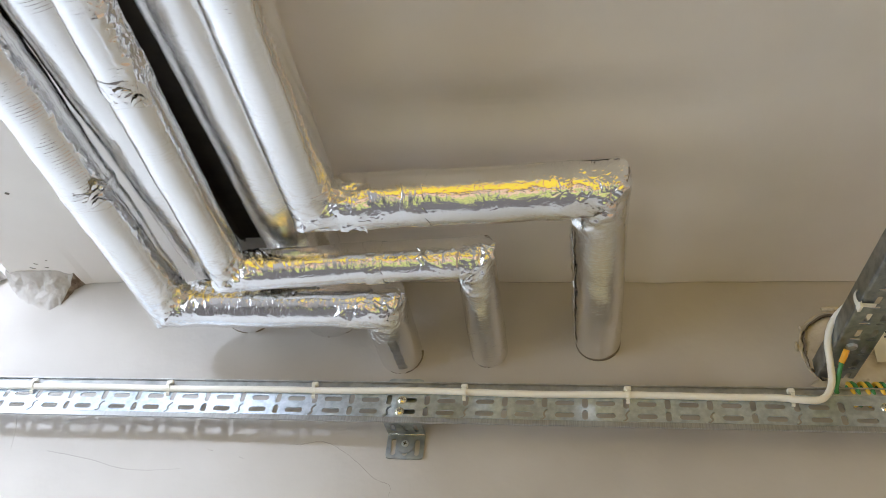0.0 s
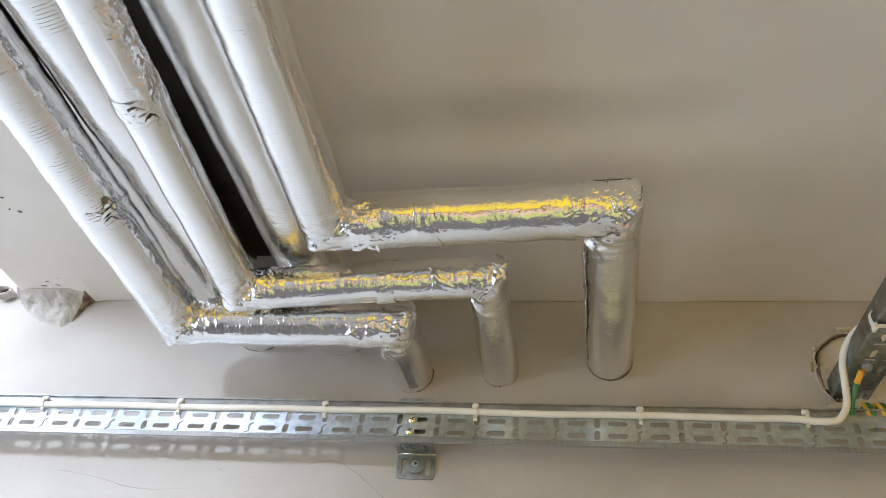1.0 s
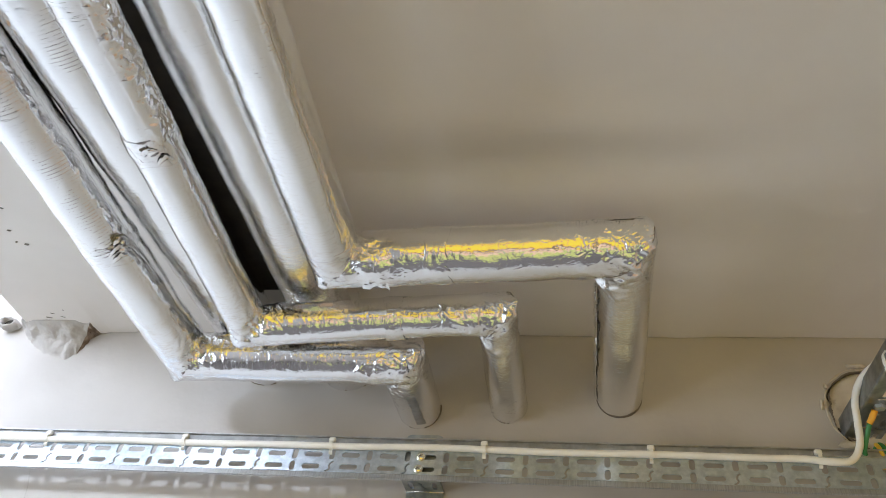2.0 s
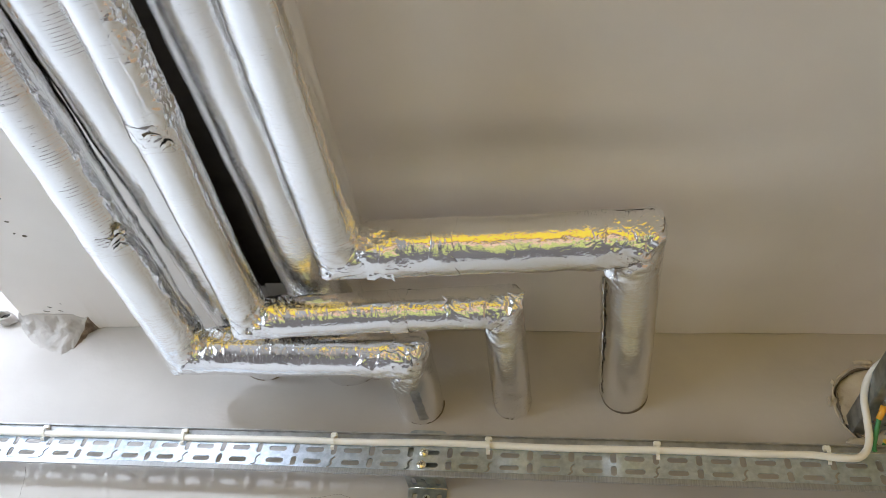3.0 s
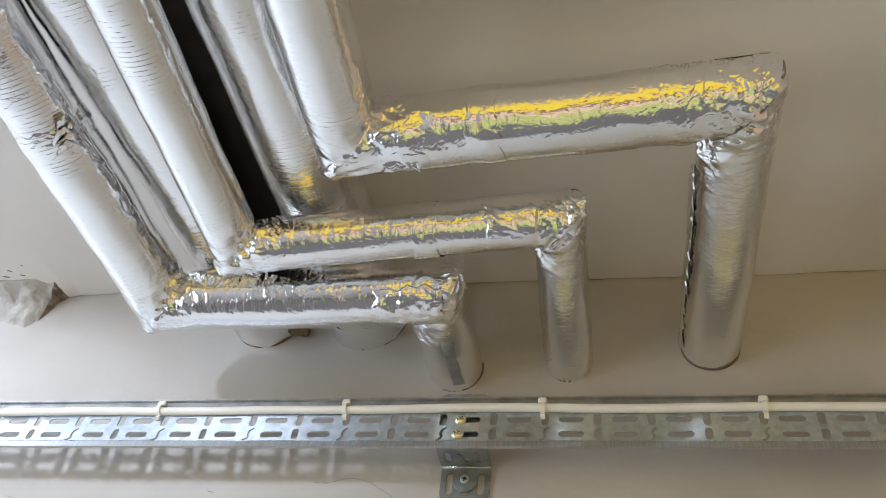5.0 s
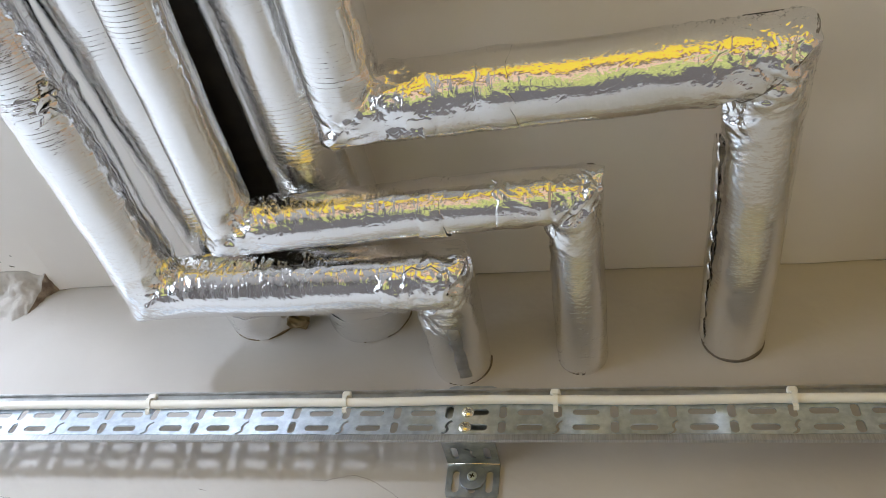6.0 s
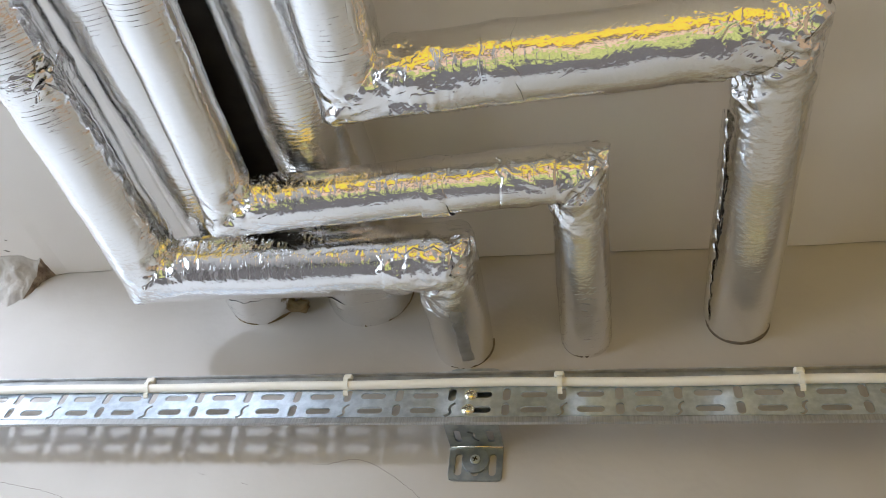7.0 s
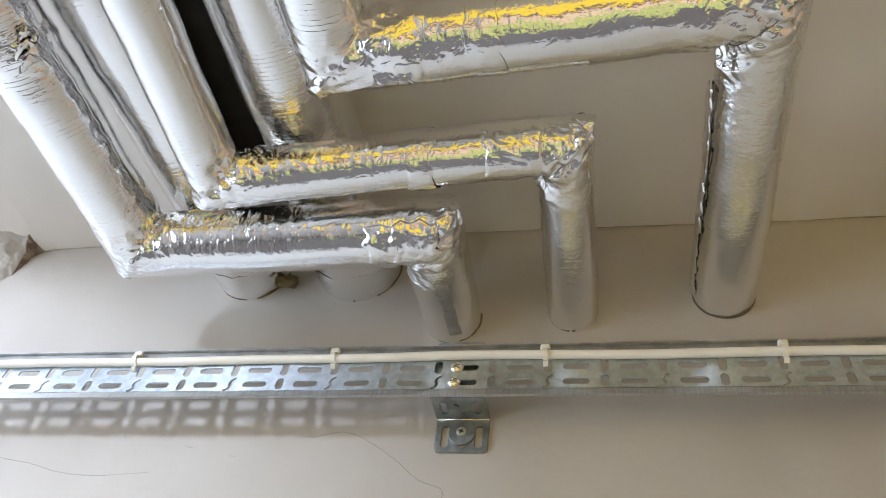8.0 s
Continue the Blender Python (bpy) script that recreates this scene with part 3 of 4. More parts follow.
    if arc:
        q = np.stack([idx[:-1, :-1], idx[:-1, 1:], idx[1:, 1:], idx[1:, :-1]], -1).reshape(-1, 4)
    else:
        nxt = np.roll(idx, -1, 1)
        q = np.stack([idx[:-1], nxt[:-1], nxt[1:], idx[1:]], -1).reshape(-1, 4)
    me = bpy.data.meshes.new(name)
    me.from_pydata(p.tolist(), [], q.tolist())
    layer = me.uv_layers.new(name="foil")
    uv = np.stack([(tt * r).reshape(-1) + seed * 0.37, s.reshape(-1) + seed * 1.7], -1)
    loops = q.reshape(-1)
    vals = uv[loops].copy()
    if not arc:
        seam = (q % cols).reshape(-1, 4)
        wrap = (seam.max(1) - seam.min(1)) > cols // 2
        v4 = vals.reshape(-1, 4, 2)
        fix = wrap[:, None] & (seam < cols // 2)
        v4[..., 0] = np.where(fix, v4[..., 0] + 2 * math.pi * r, v4[..., 0])
        vals = v4.reshape(-1, 2)
    layer.data.foreach_set("uv", vals.astype(np.float32).reshape(-1))
    fold = me.attributes.new("fold", "FLOAT", "POINT")
    fold.data.foreach_set("value", (0.75 * np.clip(w + 0.12 * patch, 0, 1.1)).astype(np.float32))
    weave = me.attributes.new("scrim", "FLOAT", "POINT")
    weave.data.foreach_set("value", np.full(len(p), scrim, np.float32))
    me.polygons.foreach_set("use_smooth", np.ones(len(q), bool))
    me.materials.append(mat or foil)
    me.update()
    ob = new(name, me)
    if parent:
        under(ob, parent)
    if label:
        ob["label"] = label
    return ob


def unit(v):
    v = np.array(v, float)
    return v / np.linalg.norm(v)


def bent_pipe(points, radii, label, seed, seam, wide, ragged, bend, taped):
    """A wrapped pipe that comes along the soffit, turns along the wall, then turns into it."""
    p = [np.array(q, float) for q in points]
    pipe = thing("insulated_pipe", points[3], label, "insulated pipe", "foil-wrapped pipes under the soffit")
    u = [unit(p[k + 1] - p[k]) for k in range(3)]
    m1, m2 = unit(u[0] + u[1]), unit(u[1] + u[2])
    ra, rc, rb = radii
    far = 0.45
    j1, j2 = (ra + rc) / 2, (rc + rb) / 2
    foil_tube("pipe_run", p[0], p[1], ra, pipe, None, m1, seed, 0, bend, 0.03, cell=0.0010, crease=0.55, lines=0.9, coarse_before=far, joint_b=j1, folds=seed)
    foil_tube("pipe_cross", p[1], p[2], rc, pipe, m1, m2, seed + 10, bend, 1.1, 0.04, cell=0.0007, ragged=ragged, scrim=0.4, lines=80 * ragged, joint_a=j1, joint_b=j2, folds=seed)
    foil_tube("pipe_branch", p[2], p[3], rb, pipe, m2, None, seed + 20, 1.3, 0.08, 0.03, cell=0.0007, joint_a=j2, folds=seed, crease=0.6, ragged=0.008, scrim=0.3, lines=1.4)
    n = np.linalg.norm(p[1] - p[0])
    foil_tube("seam_tape", p[0], p[1], ra, pipe, seed=seed + 30, base=seed, crease=0.55, lines=0.9, rough=taped, arc=(seam - wide, seam + wide), span=(0.35 * n, n - 0.035), lift=0.0004, fray=0.0010, cell=0.0010, fold_size=0.012,
              label="crinkled aluminium seam tape")
    return pipe, p, u


pipe_low, pl, _ = bent_pipe([(-0.3190, -1.0, 2.6670), (-0.2656, -0.1113, 2.5962), (-0.0142, -0.1200, 2.5912), (-0.0151, 0.004, 2.5962)],
                            (0.0276, 0.0267, 0.0264), "silver foil-wrapped pipe with crinkled seam, the lowest bend", 3, -22, 15, 0.015, 0.7, 0.45)
pipe_mid, pm, _ = bent_pipe([(-0.1481, -1.0, 2.6056), (-0.1658, -0.1866, 2.5892), (0.0928, -0.1883, 2.6036), (0.0898, 0.004, 2.6007)],
                            (0.0214, 0.0214, 0.0212), "thin silver foil-wrapped pipe with two mitred bends", 60, -24, 15, 0.034, 1.0, 0.25)
pipe_far, pf, _ = bent_pipe([(-0.0266, -1.0, 2.5788), (-0.0485, -0.2821, 2.5996), (0.2169, -0.2921, 2.6030), (0.2162, 0.004, 2.6168)],
                            (0.0256, 0.0261, 0.0256), "silver foil-wrapped pipe with the longest cross run", 120, -46, 6, 0.030, 1.1, 0.35)


def band(pipe, p, k, r, at, width, seed, rough, base, ragged):
    """A ring of foil tape where two lengths of wrap meet."""
    foil_tube("joint_tape", p[k], p[k + 1], r, pipe, seed=seed, rough=rough, base=base, ragged=ragged, crease=1.0 if ragged else 0.55, lines=80 * ragged if ragged else 0.9, arc=(90, 449.5), span=(at - width / 2, at + width / 2), lift=0.0004, fray=0.0022, cell=0.0012, fold_size=0.010,
              label="crumpled foil tape ring")


band(pipe_mid, pm, 0, 0.0214, 0.549, 0.026, 201, 0.6, 60, 0)
band(pipe_low, pl, 0, 0.0275, 0.70, 0.022, 202, 0.6, 3, 0)
band(pipe_mid, pm, 1, 0.0214, 0.158, 0.020, 203, 0.45, 70, 0.034)
band(pipe_low, pl, 1, 0.0267, 0.150, 0.022, 204, 0.45, 13, 0.015)
band(pipe_far, pf, 1, 0.0261, 0.10, 0.022, 205, 0.3, 130, 0.030)


# the wrap of the thin pipe is crushed on one side above its torn joint
foil_tube("crushed_wrap", pm[0], pm[1], 0.0214, pipe_mid, seed=211, base=60, crease=0.55, lines=1.2, rough=0.85, arc=(-62, 22), span=(0.26, 0.545), lift=0.0005, fray=0.0012, cell=0.0010, fold_size=0.011,
          label="crushed stretch of foil wrap")


def straight_pipe(x0, z0, x1, z1, r, label, seed):
    pipe = thing("insulated_pipe", (x1, 0.004, z1), label, "insulated pipe", "foil-wrapped pipes under the soffit")
    a, b = (x0, -1.0, z0), (x1, 0.004, z1)
    foil_tube("pipe_run", a, b, r, pipe, seed=seed, rough=0.02, coarse_before=0.4, scrim=0.8, crease=0.3, lines=0.3)
    foil_tube("foil_collar", a, b, r, pipe, seed=seed + 7, rough=0.5, arc=(90, 449.5), span=(0.968, 1.0015), lift=0.0005, fray=0.0022, cell=0.0014, fold_size=0.010, label="crumpled foil end")
    return pipe


pipe_b = straight_pipe(-0.252, 2.660, -0.2185, 2.6605, 0.0365, "straight silver foil-wrapped pipe close under the soffit", 300)
pipe_d = straight_pipe(-0.116, 2.658, -0.1110, 2.6590, 0.0400, "thick straight silver foil-wrapped pipe close under the soffit", 340)

# black strip on the soffit between the straight pipes
bm = box(bmesh.new(), -0.214, -0.118, -1.1, -0.11, 2.690, 2.6985, 0.002)
tagged(finish("black_strip", bm, strip_black), "black strip on the soffit between foil pipes", "insulation strip")


# ---- cable tray along the wall ----
PITCH, PHASE = 0.0427, 0.0089
T_TILT = 11.5
TRAY_BASE = Matrix.Translation((0, -0.0455, 2.4905)) @ Matrix.Rotation(radians(-0.35), 4, "Y") @ pose(0, 0, 0, 90 - T_TILT)
ROW_LOW, ROW_HIGH, TRAY_H, FOLD = 0.0098, 0.0255, 0.0475, 0.0030


def s_slot(cx, cy):
    """The kinked key-opening: a thin zigzag."""
    mid = [Vector((x, y, 0)) for x, y in ((-0.0040, -0.0064), (-0.0012, -0.0052), (0.0007, -0.0024), (-0.0004, 0.0004), (0.0000, 0.0030), (0.0014, 0.0052), (0.0036, 0.0066))]
    line = smooth_line(mid, 3)
    left, right = [], []
    for i, q in enumerate(line):
        t = (line[min(i + 1, len(line) - 1)] - line[max(i - 1, 0)]).normalized()
        left.append((cx + q.x - 0.0011 * t.y, cy + q.y + 0.0011 * t.x))
        right.append((cx + q.x + 0.0011 * t.y, cy + q.y - 0.0011 * t.x))
    return left[::-1] + right


def tray_cell(k, high):
    x = PHASE + k * PITCH
    holes = [slot(x, ROW_LOW, 0.0205, 0.0066), slot(x, ROW_HIGH, 0.0205, 0.0066), slot(x + PITCH / 2, ROW_HIGH + 0.0004, 0.0062, 0.0135)]
    holes.append(s_slot(x + PITCH / 2, ROW_LOW) if k % 2 else slot(x + PITCH / 2, ROW_LOW + 0.0003, 0.0062, 0.0122))
    x0, x1 = x - 0.0115, x - 0.0115 + PITCH
    return [(x0, FOLD), (x1, FOLD), (x1, high), (x0, high)], holes


def joined(bms):
    out = bmesh.new()
    for b in bms:
        me = bpy.data.meshes.new("piece")
        b.to_mesh(me)
        b.free()
        out.from_mesh(me)
        bpy.data.meshes.remove(me)
    return out


cable_tray = thing("cable_tray", (0, -0.0455, 2.4905), "galvanised perforated steel cable tray screwed along the wall", "cable tray")
cells = []
for k in range(-30, 24):
    outline, holes = tray_cell(k, TRAY_H)
    cells.append(plate(outline, holes, 0.0013, TRAY_BASE))
base = joined(cells)
bmesh.ops.remove_doubles(base, verts=base.verts, dist=0.00001)
under(finish("tray_base", base, zinc), cable_tray)
X0, X1 = PHASE - 30 * PITCH - 0.0115, PHASE + 24 * PITCH - 0.0115
bm = box(bmesh.new(), X0, X1, -0.0030, FOLD, -0.0006, 0.0010, 0.0003)
box(bm, X0, X1, -0.0038, -0.0030, -0.0006, 0.0020)
bmesh.ops.transform(bm, matrix=TRAY_BASE, verts=bm.verts)
under(finish("lower_flange", bm, sheared_zinc, label="grey lower edge with shear marks"), cable_tray)
bm = box(bmesh.new(), X0, X1, TRAY_H, TRAY_H + 0.0010, 0.0002, 0.0050, 0.0003)
box(bm, X0, X1, TRAY_H - 0.0006, TRAY_H + 0.0002, 0.0042, 0.0050)
bmesh.ops.transform(bm, matrix=TRAY_BASE, verts=bm.verts)
under(finish("upper_flange", bm, dull_zinc), cable_tray)
bm = box(bmesh.new(), X0, X1, 0.0405, TRAY_H - 0.0002, 0.0010, 0.0019, 0.0003)
bmesh.ops.transform(bm, matrix=TRAY_BASE, verts=bm.verts)
under(finish("upper_strip", bm, dull_zinc, label="dull grey rolled upper edge"), cable_tray)


def bolt(x, y):
    """A cross-head bolt on the tray, x along it and y up it."""
    m = TRAY_BASE @ Matrix.Translation((x, y, 0.001))
    head = bmesh.new()
    bmesh.ops.create_uvsphere(head, u_segments=24, v_segments=12, radius=0.0055, matrix=m @ Matrix.Diagonal((1, 1, 0.62, 1)))
    ob = under(finish("bolt_head", head, yellow_zinc, smooth=True), cable_tray)
    cross = bmesh.new()
    for a in (25, 115):
        box_m = m @ Matrix.Translation((0, 0, 0.0031)) @ Matrix.Rotation(radians(a), 4, "Z") @ Matrix.Diagonal((0.0050, 0.0007, 0.0008, 1))
        bmesh.ops.create_cube(cross, size=1, matrix=box_m)
    c = finish("cross_recess", cross, gap_shade)
    c.parent = ob
    c.matrix_parent_inverse = ob.matrix_world.inverted()
    return ob


bolt(0.0022, ROW_HIGH)
bolt(0.0015, ROW_LOW)
bolt(0.4995, ROW_HIGH)


def bracket(x, label):
    """A stepped angle bracket: wall plate, ledge and upright."""
    b = thing("wall_bracket", (x, 0, 2.4935), label, "bracket", "brackets of the cable tray")
    w = 0.0425
    bm = plate([(-w / 2, 0), (w / 2, 0), (w / 2, 0.0360), (-w / 2, 0.0360)],
               [slot(-0.0130, 0.0165, 0.0055, 0.0170), s_slot(0, 0.0165), slot(0.0130, 0.0165, 0.0055, 0.0170)], 0.0020, pose(x, -0.0355, 2.4925, 0))
    under(finish("ledge", bm, dark_zinc), b)
    bm = plate([(-w / 2, 0), (w / 2, 0), (w / 2, 0.0450), (w / 2 - 0.002, 0.0490), (w / 2 - 0.006, 0.0505), (-w / 2 + 0.006, 0.0505), (-w / 2 + 0.002, 0.0490), (-w / 2, 0.0450)],
               [slot(0.0, 0.039, 0.020, 0.006)], 0.0020, pose(x, -0.0335, 2.4945, 90))
    under(finish("upright", bm, dark_zinc), b)
    bm = plate([(-w / 2 + 0.004, 0), (w / 2 - 0.004, 0), (w / 2 - 0.001, 0.001), (w / 2, 0.004), (w / 2, 0.0295), (-w / 2, 0.0295), (-w / 2, 0.004), (-w / 2 + 0.001, 0.001)],
               [slot(-0.0135, 0.0135, 0.0058, 0.0190), slot(0.0135, 0.0135, 0.0058, 0.0190), slot(0, 0.0125, 0.0062, 0.0180)], 0.0022, pose(x, 0, 2.4640, 90))
    under(finish("wall_plate", bm, dark_zinc), b)
    under(tube("bend", [(x - w / 2, -0.0026, 2.4930), (x, -0.0026, 2.4930), (x + w / 2, -0.0026, 2.4930)], 0.0014, yellow_zinc, 10), b)
    bm = bmesh.new()
    disc(bm, pose(x, -0.0034, 2.4805, 90), 0.0108, 0.0016, 36, 0.0004)
    under(finish("washer", bm, dark_zinc, label="wide zinc washer"), b)
    bm = bmesh.new()
    disc(bm, pose(x, -0.0050, 2.4805, 90), 0.0040, 0.0022, 20, 0.0008)
    screw = under(finish("screw_head", bm, zinc), b)
    bm = bmesh.new()
    for a in (20, 110):
        bmesh.ops.create_cube(bm, size=1, matrix=pose(x, -0.0062, 2.4805, 0, a, 0) @ Matrix.Diagonal((0.0042, 0.0006, 0.0010, 1)))
    c = finish("cross_recess", bm, shadow_gap)
    c.parent = screw
    c.matrix_parent_inverse = screw.matrix_world.inverted()
    return b


bracket(0.0030, "stepped zinc bracket with wide washer, screwed to the wall")
w = 0.0425
bm = plate([(-w / 2, 0.002), (w / 2, 0.002), (w / 2, 0.0490), (w / 2 - 0.002, 0.0520), (w / 2 - 0.005, 0.0530), (-w / 2 + 0.005, 0.0530), (-w / 2 + 0.002, 0.0520), (-w / 2, 0.0490)],
           [slot(0.0, 0.0425, 0.020, 0.006)], 0.0018, TRAY_BASE @ Matrix.Translation((-0.5365, 0, -0.0019)))
under(finish("joint_plate", bm, zinc), cable_tray)


# ---- white cable and its ties ----
def on_tray(x, y, out):
    return TRAY_BASE @ Vector((x, y, out))


CAB_R = 0.0037
CAB_Y = 0.0345
line = []
for k in range(0, 49):
    x = -1.25 + k * (1.645 / 48)
    sag = 0.0005 * math.sin(x * 31) + (0.0016 * math.exp(-((x - 0.0) / 0.07) ** 2)) - 0.0004
    line.append(on_tray(x, CAB_Y + sag, CAB_R + 0.0012))
line += [Vector(q) for q in [(0.424, -0.049, 2.5222), (0.4400, -0.049, 2.5250), (0.4495, -0.050, 2.5400), (0.4515, -0.053, 2.5630),
                             (0.4500, -0.062, 2.5800), (0.4515, -0.074, 2.5920), (0.4570, -0.088, 2.6000), (0.4660, -0.105, 2.6035), (0.4740, -0.14, 2.6000), (0.480, -0.20, 2.592), (0.490, -0.6, 2.592)]]
cable = tagged(tube("power_cable", smooth_line(line, 6), CAB_R, pvc, 16), "white round power cable tied along the tray", "cable")


def cable_tie(x, tilt):
    """A nylon tie: strap over the cable, head on top, tail into the opening."""
    tie = thing("cable_tie", on_tray(x, CAB_Y, 0), "cream nylon cable tie holding the white cable", "cable tie", "ties along the tray")
    m = TRAY_BASE @ Matrix.Translation((x, CAB_Y, CAB_R + 0.0012)) @ Matrix.Rotation(radians(tilt), 4, "Z")
    bm = bmesh.new()
    loop = []
    for a in range(-100, 101, 20):
        r = CAB_R + 0.0006
        loop.append((r * math.sin(radians(a)), r * math.cos(radians(a))))
    loop = [(-0.0095, -CAB_R + 0.0006), (-0.0070, 0.0004)] + loop + [(0.0068, -0.0025)]
    prev = None
    for yy, zz in loop:
        n = Vector((0, yy, zz)).normalized() if abs(yy) < 0.008 else Vector((0, 0, 1))
        ring = [bm.verts.new(m @ (Vector((sx, yy, zz)) + n * t)) for sx, t in ((-0.0019, 0), (0.0019, 0), (0.0019, 0.0011), (-0.0019, 0.0011))]
        if prev:
            for k in range(4):
                bm.faces.new((prev[k], prev[(k + 1) % 4], ring[(k + 1) % 4], ring[k]))
        else:
            bm.faces.new(ring)
        prev = ring
    bm.faces.new(prev)
    under(finish("strap", bm, nylon), tie)
    bm = box(bmesh.new(), -0.0040, 0.0040, 0.0044, 0.0105, -0.0022, 0.0030, 0.0018)
    bmesh.ops.transform(bm, matrix=m, verts=bm.verts)
    under(finish("head", bm, nylon), tie)


def side_tie():
    """The tie that holds the cable against the second tray."""
    tie = thing("cable_tie", (0.452, -0.148, 2.583), "cream nylon cable tie holding the white cable", "cable tie", "ties along the tray")
    m = pose(0.4580, -0.1500, 2.5800, 0, 0, 4) @ Matrix.Diagonal((0.42, 1.6, 1.25, 1))
    bm = bmesh.new()
    pts = [Vector((0.0062 * math.cos(a), 0, 0.0062 * math.sin(a))) for a in [2 * math.pi * k / 24 for k in range(24)]]
    rings = [[bm.verts.new(m @ Vector((q.x * f, y, q.z * f))) for f, y in ((0.86, -0.0019), (1.05, -0.0019), (1.05, 0.0019), (0.86, 0.0019))] for q in pts]
    for k in range(24):
        a, b = rings[k], rings[(k + 1) % 24]
        for j in range(4):
            bm.faces.new((a[j], a[(j + 1) % 4], b[(j + 1) % 4], b[j]))
    under(finish("strap", bm, nylon), tie)
    bm = box(bmesh.new(), -0.0035, 0.0035, -0.0030, 0.0030, -0.0105, -0.0050, 0.0009)
    bmesh.ops.transform(bm, matrix=m, verts=bm.verts)
    under(finish("head", bm, nylon), tie)
    bm = box(bmesh.new(), 0.004, 0.036, -0.0019, 0.0019, -0.0064, -0.0058, 0.0002)
    bmesh.ops.transform(bm, matrix=m, verts=bm.verts)
    under(finish("tail", bm, nylon), tie)


side_tie()
for x, tilt in ((-0.622, 0), (-0.450, 6), (-0.276, 5), (-0.100, 3), (0.071, 2), (0.246, 0), (0.411, 0)):
    cable_tie(x, tilt)


# ---- second tray, into the wall ----
def second_tray():
    t = thing("cable_tray", (0.478, 0, 2.575), "grey perforated steel cable tray entering a hole in the wall", "cable tray")
    x0, w, far = 0.4600, 0.039, -1.1
    y0 = 0.010
    pitch = 0.030
    cells = []
    n = int((y0 - far) / pitch)
    for k in range(n):
        a = y0 - (k + 1) * pitch
        holes = [slot(0.016, 0.015, 0.0055, 0.0150), slot(0.031, 0.015, 0.0055, 0.0150)]
        if k % 2:
            holes += [slot(0.016, 0.0267, 0.011, 0.0034), slot(0.031, 0.0267, 0.010, 0.0034)]
        else:
            holes += [slot(0.016, 0.0267, 0.011, 0.0034), slot(0.031, 0.0267, 0.008, 0.0034)]
        cells.append(plate([(0.003, 0), (w, 0), (w, pitch), (0.003, pitch)], holes, 0.001, pose(x0, a, 2.5745)))
    base = joined(cells)
    bmesh.ops.remove_doubles(base, verts=base.verts, dist=0.00001)
    under(finish("tray_base", base, dark_zinc), t)
    # rounded left flange
    bm = bmesh.new()
    prof = [(0.003, 0.0), (0.0012, 0.0006), (0.0003, 0.0022), (0.0, 0.005), (0.0, 0.022), (0.001, 0.022), (0.001, 0.005), (0.0014, 0.003), (0.003, 0.001)]
    ends = []
    for y in (far, y0):
        ends.append([bm.verts.new((x0 + px, y, 2.5745 + pz)) for px, pz in prof])
    for k in range(len(prof)):
        bm.faces.new((ends[0][k], ends[0][(k + 1) % len(prof)], ends[1][(k + 1) % len(prof)], ends[1][k]))
    bm.faces.new(ends[0])
    bm.faces.new(ends[1])
    under(finish("side_flange", bm, dark_zinc), t)
    bm = box(bmesh.new(), x0 + w - 0.001, x0 + w, far, y0, 2.5755, 2.597)
    under(finish("side_flange", bm, dark_zinc), t)
    # earth bolt and the slight turn of the whole tray
    bm = bmesh.new()
    disc(bm, pose(x0 + 0.016, -0.071, 2.5728), 0.0058, 0.004, 6, 0.0006)
    under(finish("earth_bolt", bm, zinc, label="hexagon earth bolt"), t)
    turn = Matrix.Translation((0.4500, 0, 0)) @ Matrix.Rotation(radians(3.2), 4, "Z") @ Matrix.Translation((-x0, 0, 0))
    for c in t.children:
        c.data.transform(turn)
    return t


second_tray()


# ---- corner of the soffit: lump of plaster, open conduit ----
def lump_front(fx, fz):
    """Front of the lump: fx from its left end to its broken right edge, fz from its foot to the soffit."""
    right = -0.4960 + 0.0290 * fz ** 0.8 + 0.0022 * noise.noise((fz * 6, 3, 1))
    x = -0.586 + (right + 0.586) * fx
    low = np.interp(x, (-0.586, -0.569, -0.548, -0.528, -0.510, -0.494, -0.478), (2.694, 2.676, 2.662, 2.6545, 2.6560, 2.6640, 2.690))
    ragged = 0.006 * noise.noise((x * 70, 0, 7)) + 0.003 * noise.noise((x * 190, 0, 2))
    z = low + (2.6998 - low) * fz + ragged * (1 - fz) ** 4
    left = min(1.0, max(0.0, (x + 0.586) / 0.012)) ** 0.6
    bulge = min(1.0, fz * 1.08) ** (2.4 - 1.5 * fx) * left
    q = Vector((x, 0.0015 - 0.0345 * bulge, z))
    lumps = 0.0070 * noise.noise(q * 46 + Vector((3, 1, 7))) + 0.0034 * noise.noise(q * 105) + 0.0010 * noise.noise(q * 250)
    return q + Vector((0, -0.75, -0.66)) * lumps * min(1.0, bulge * 3) * (1 - fz ** 5)


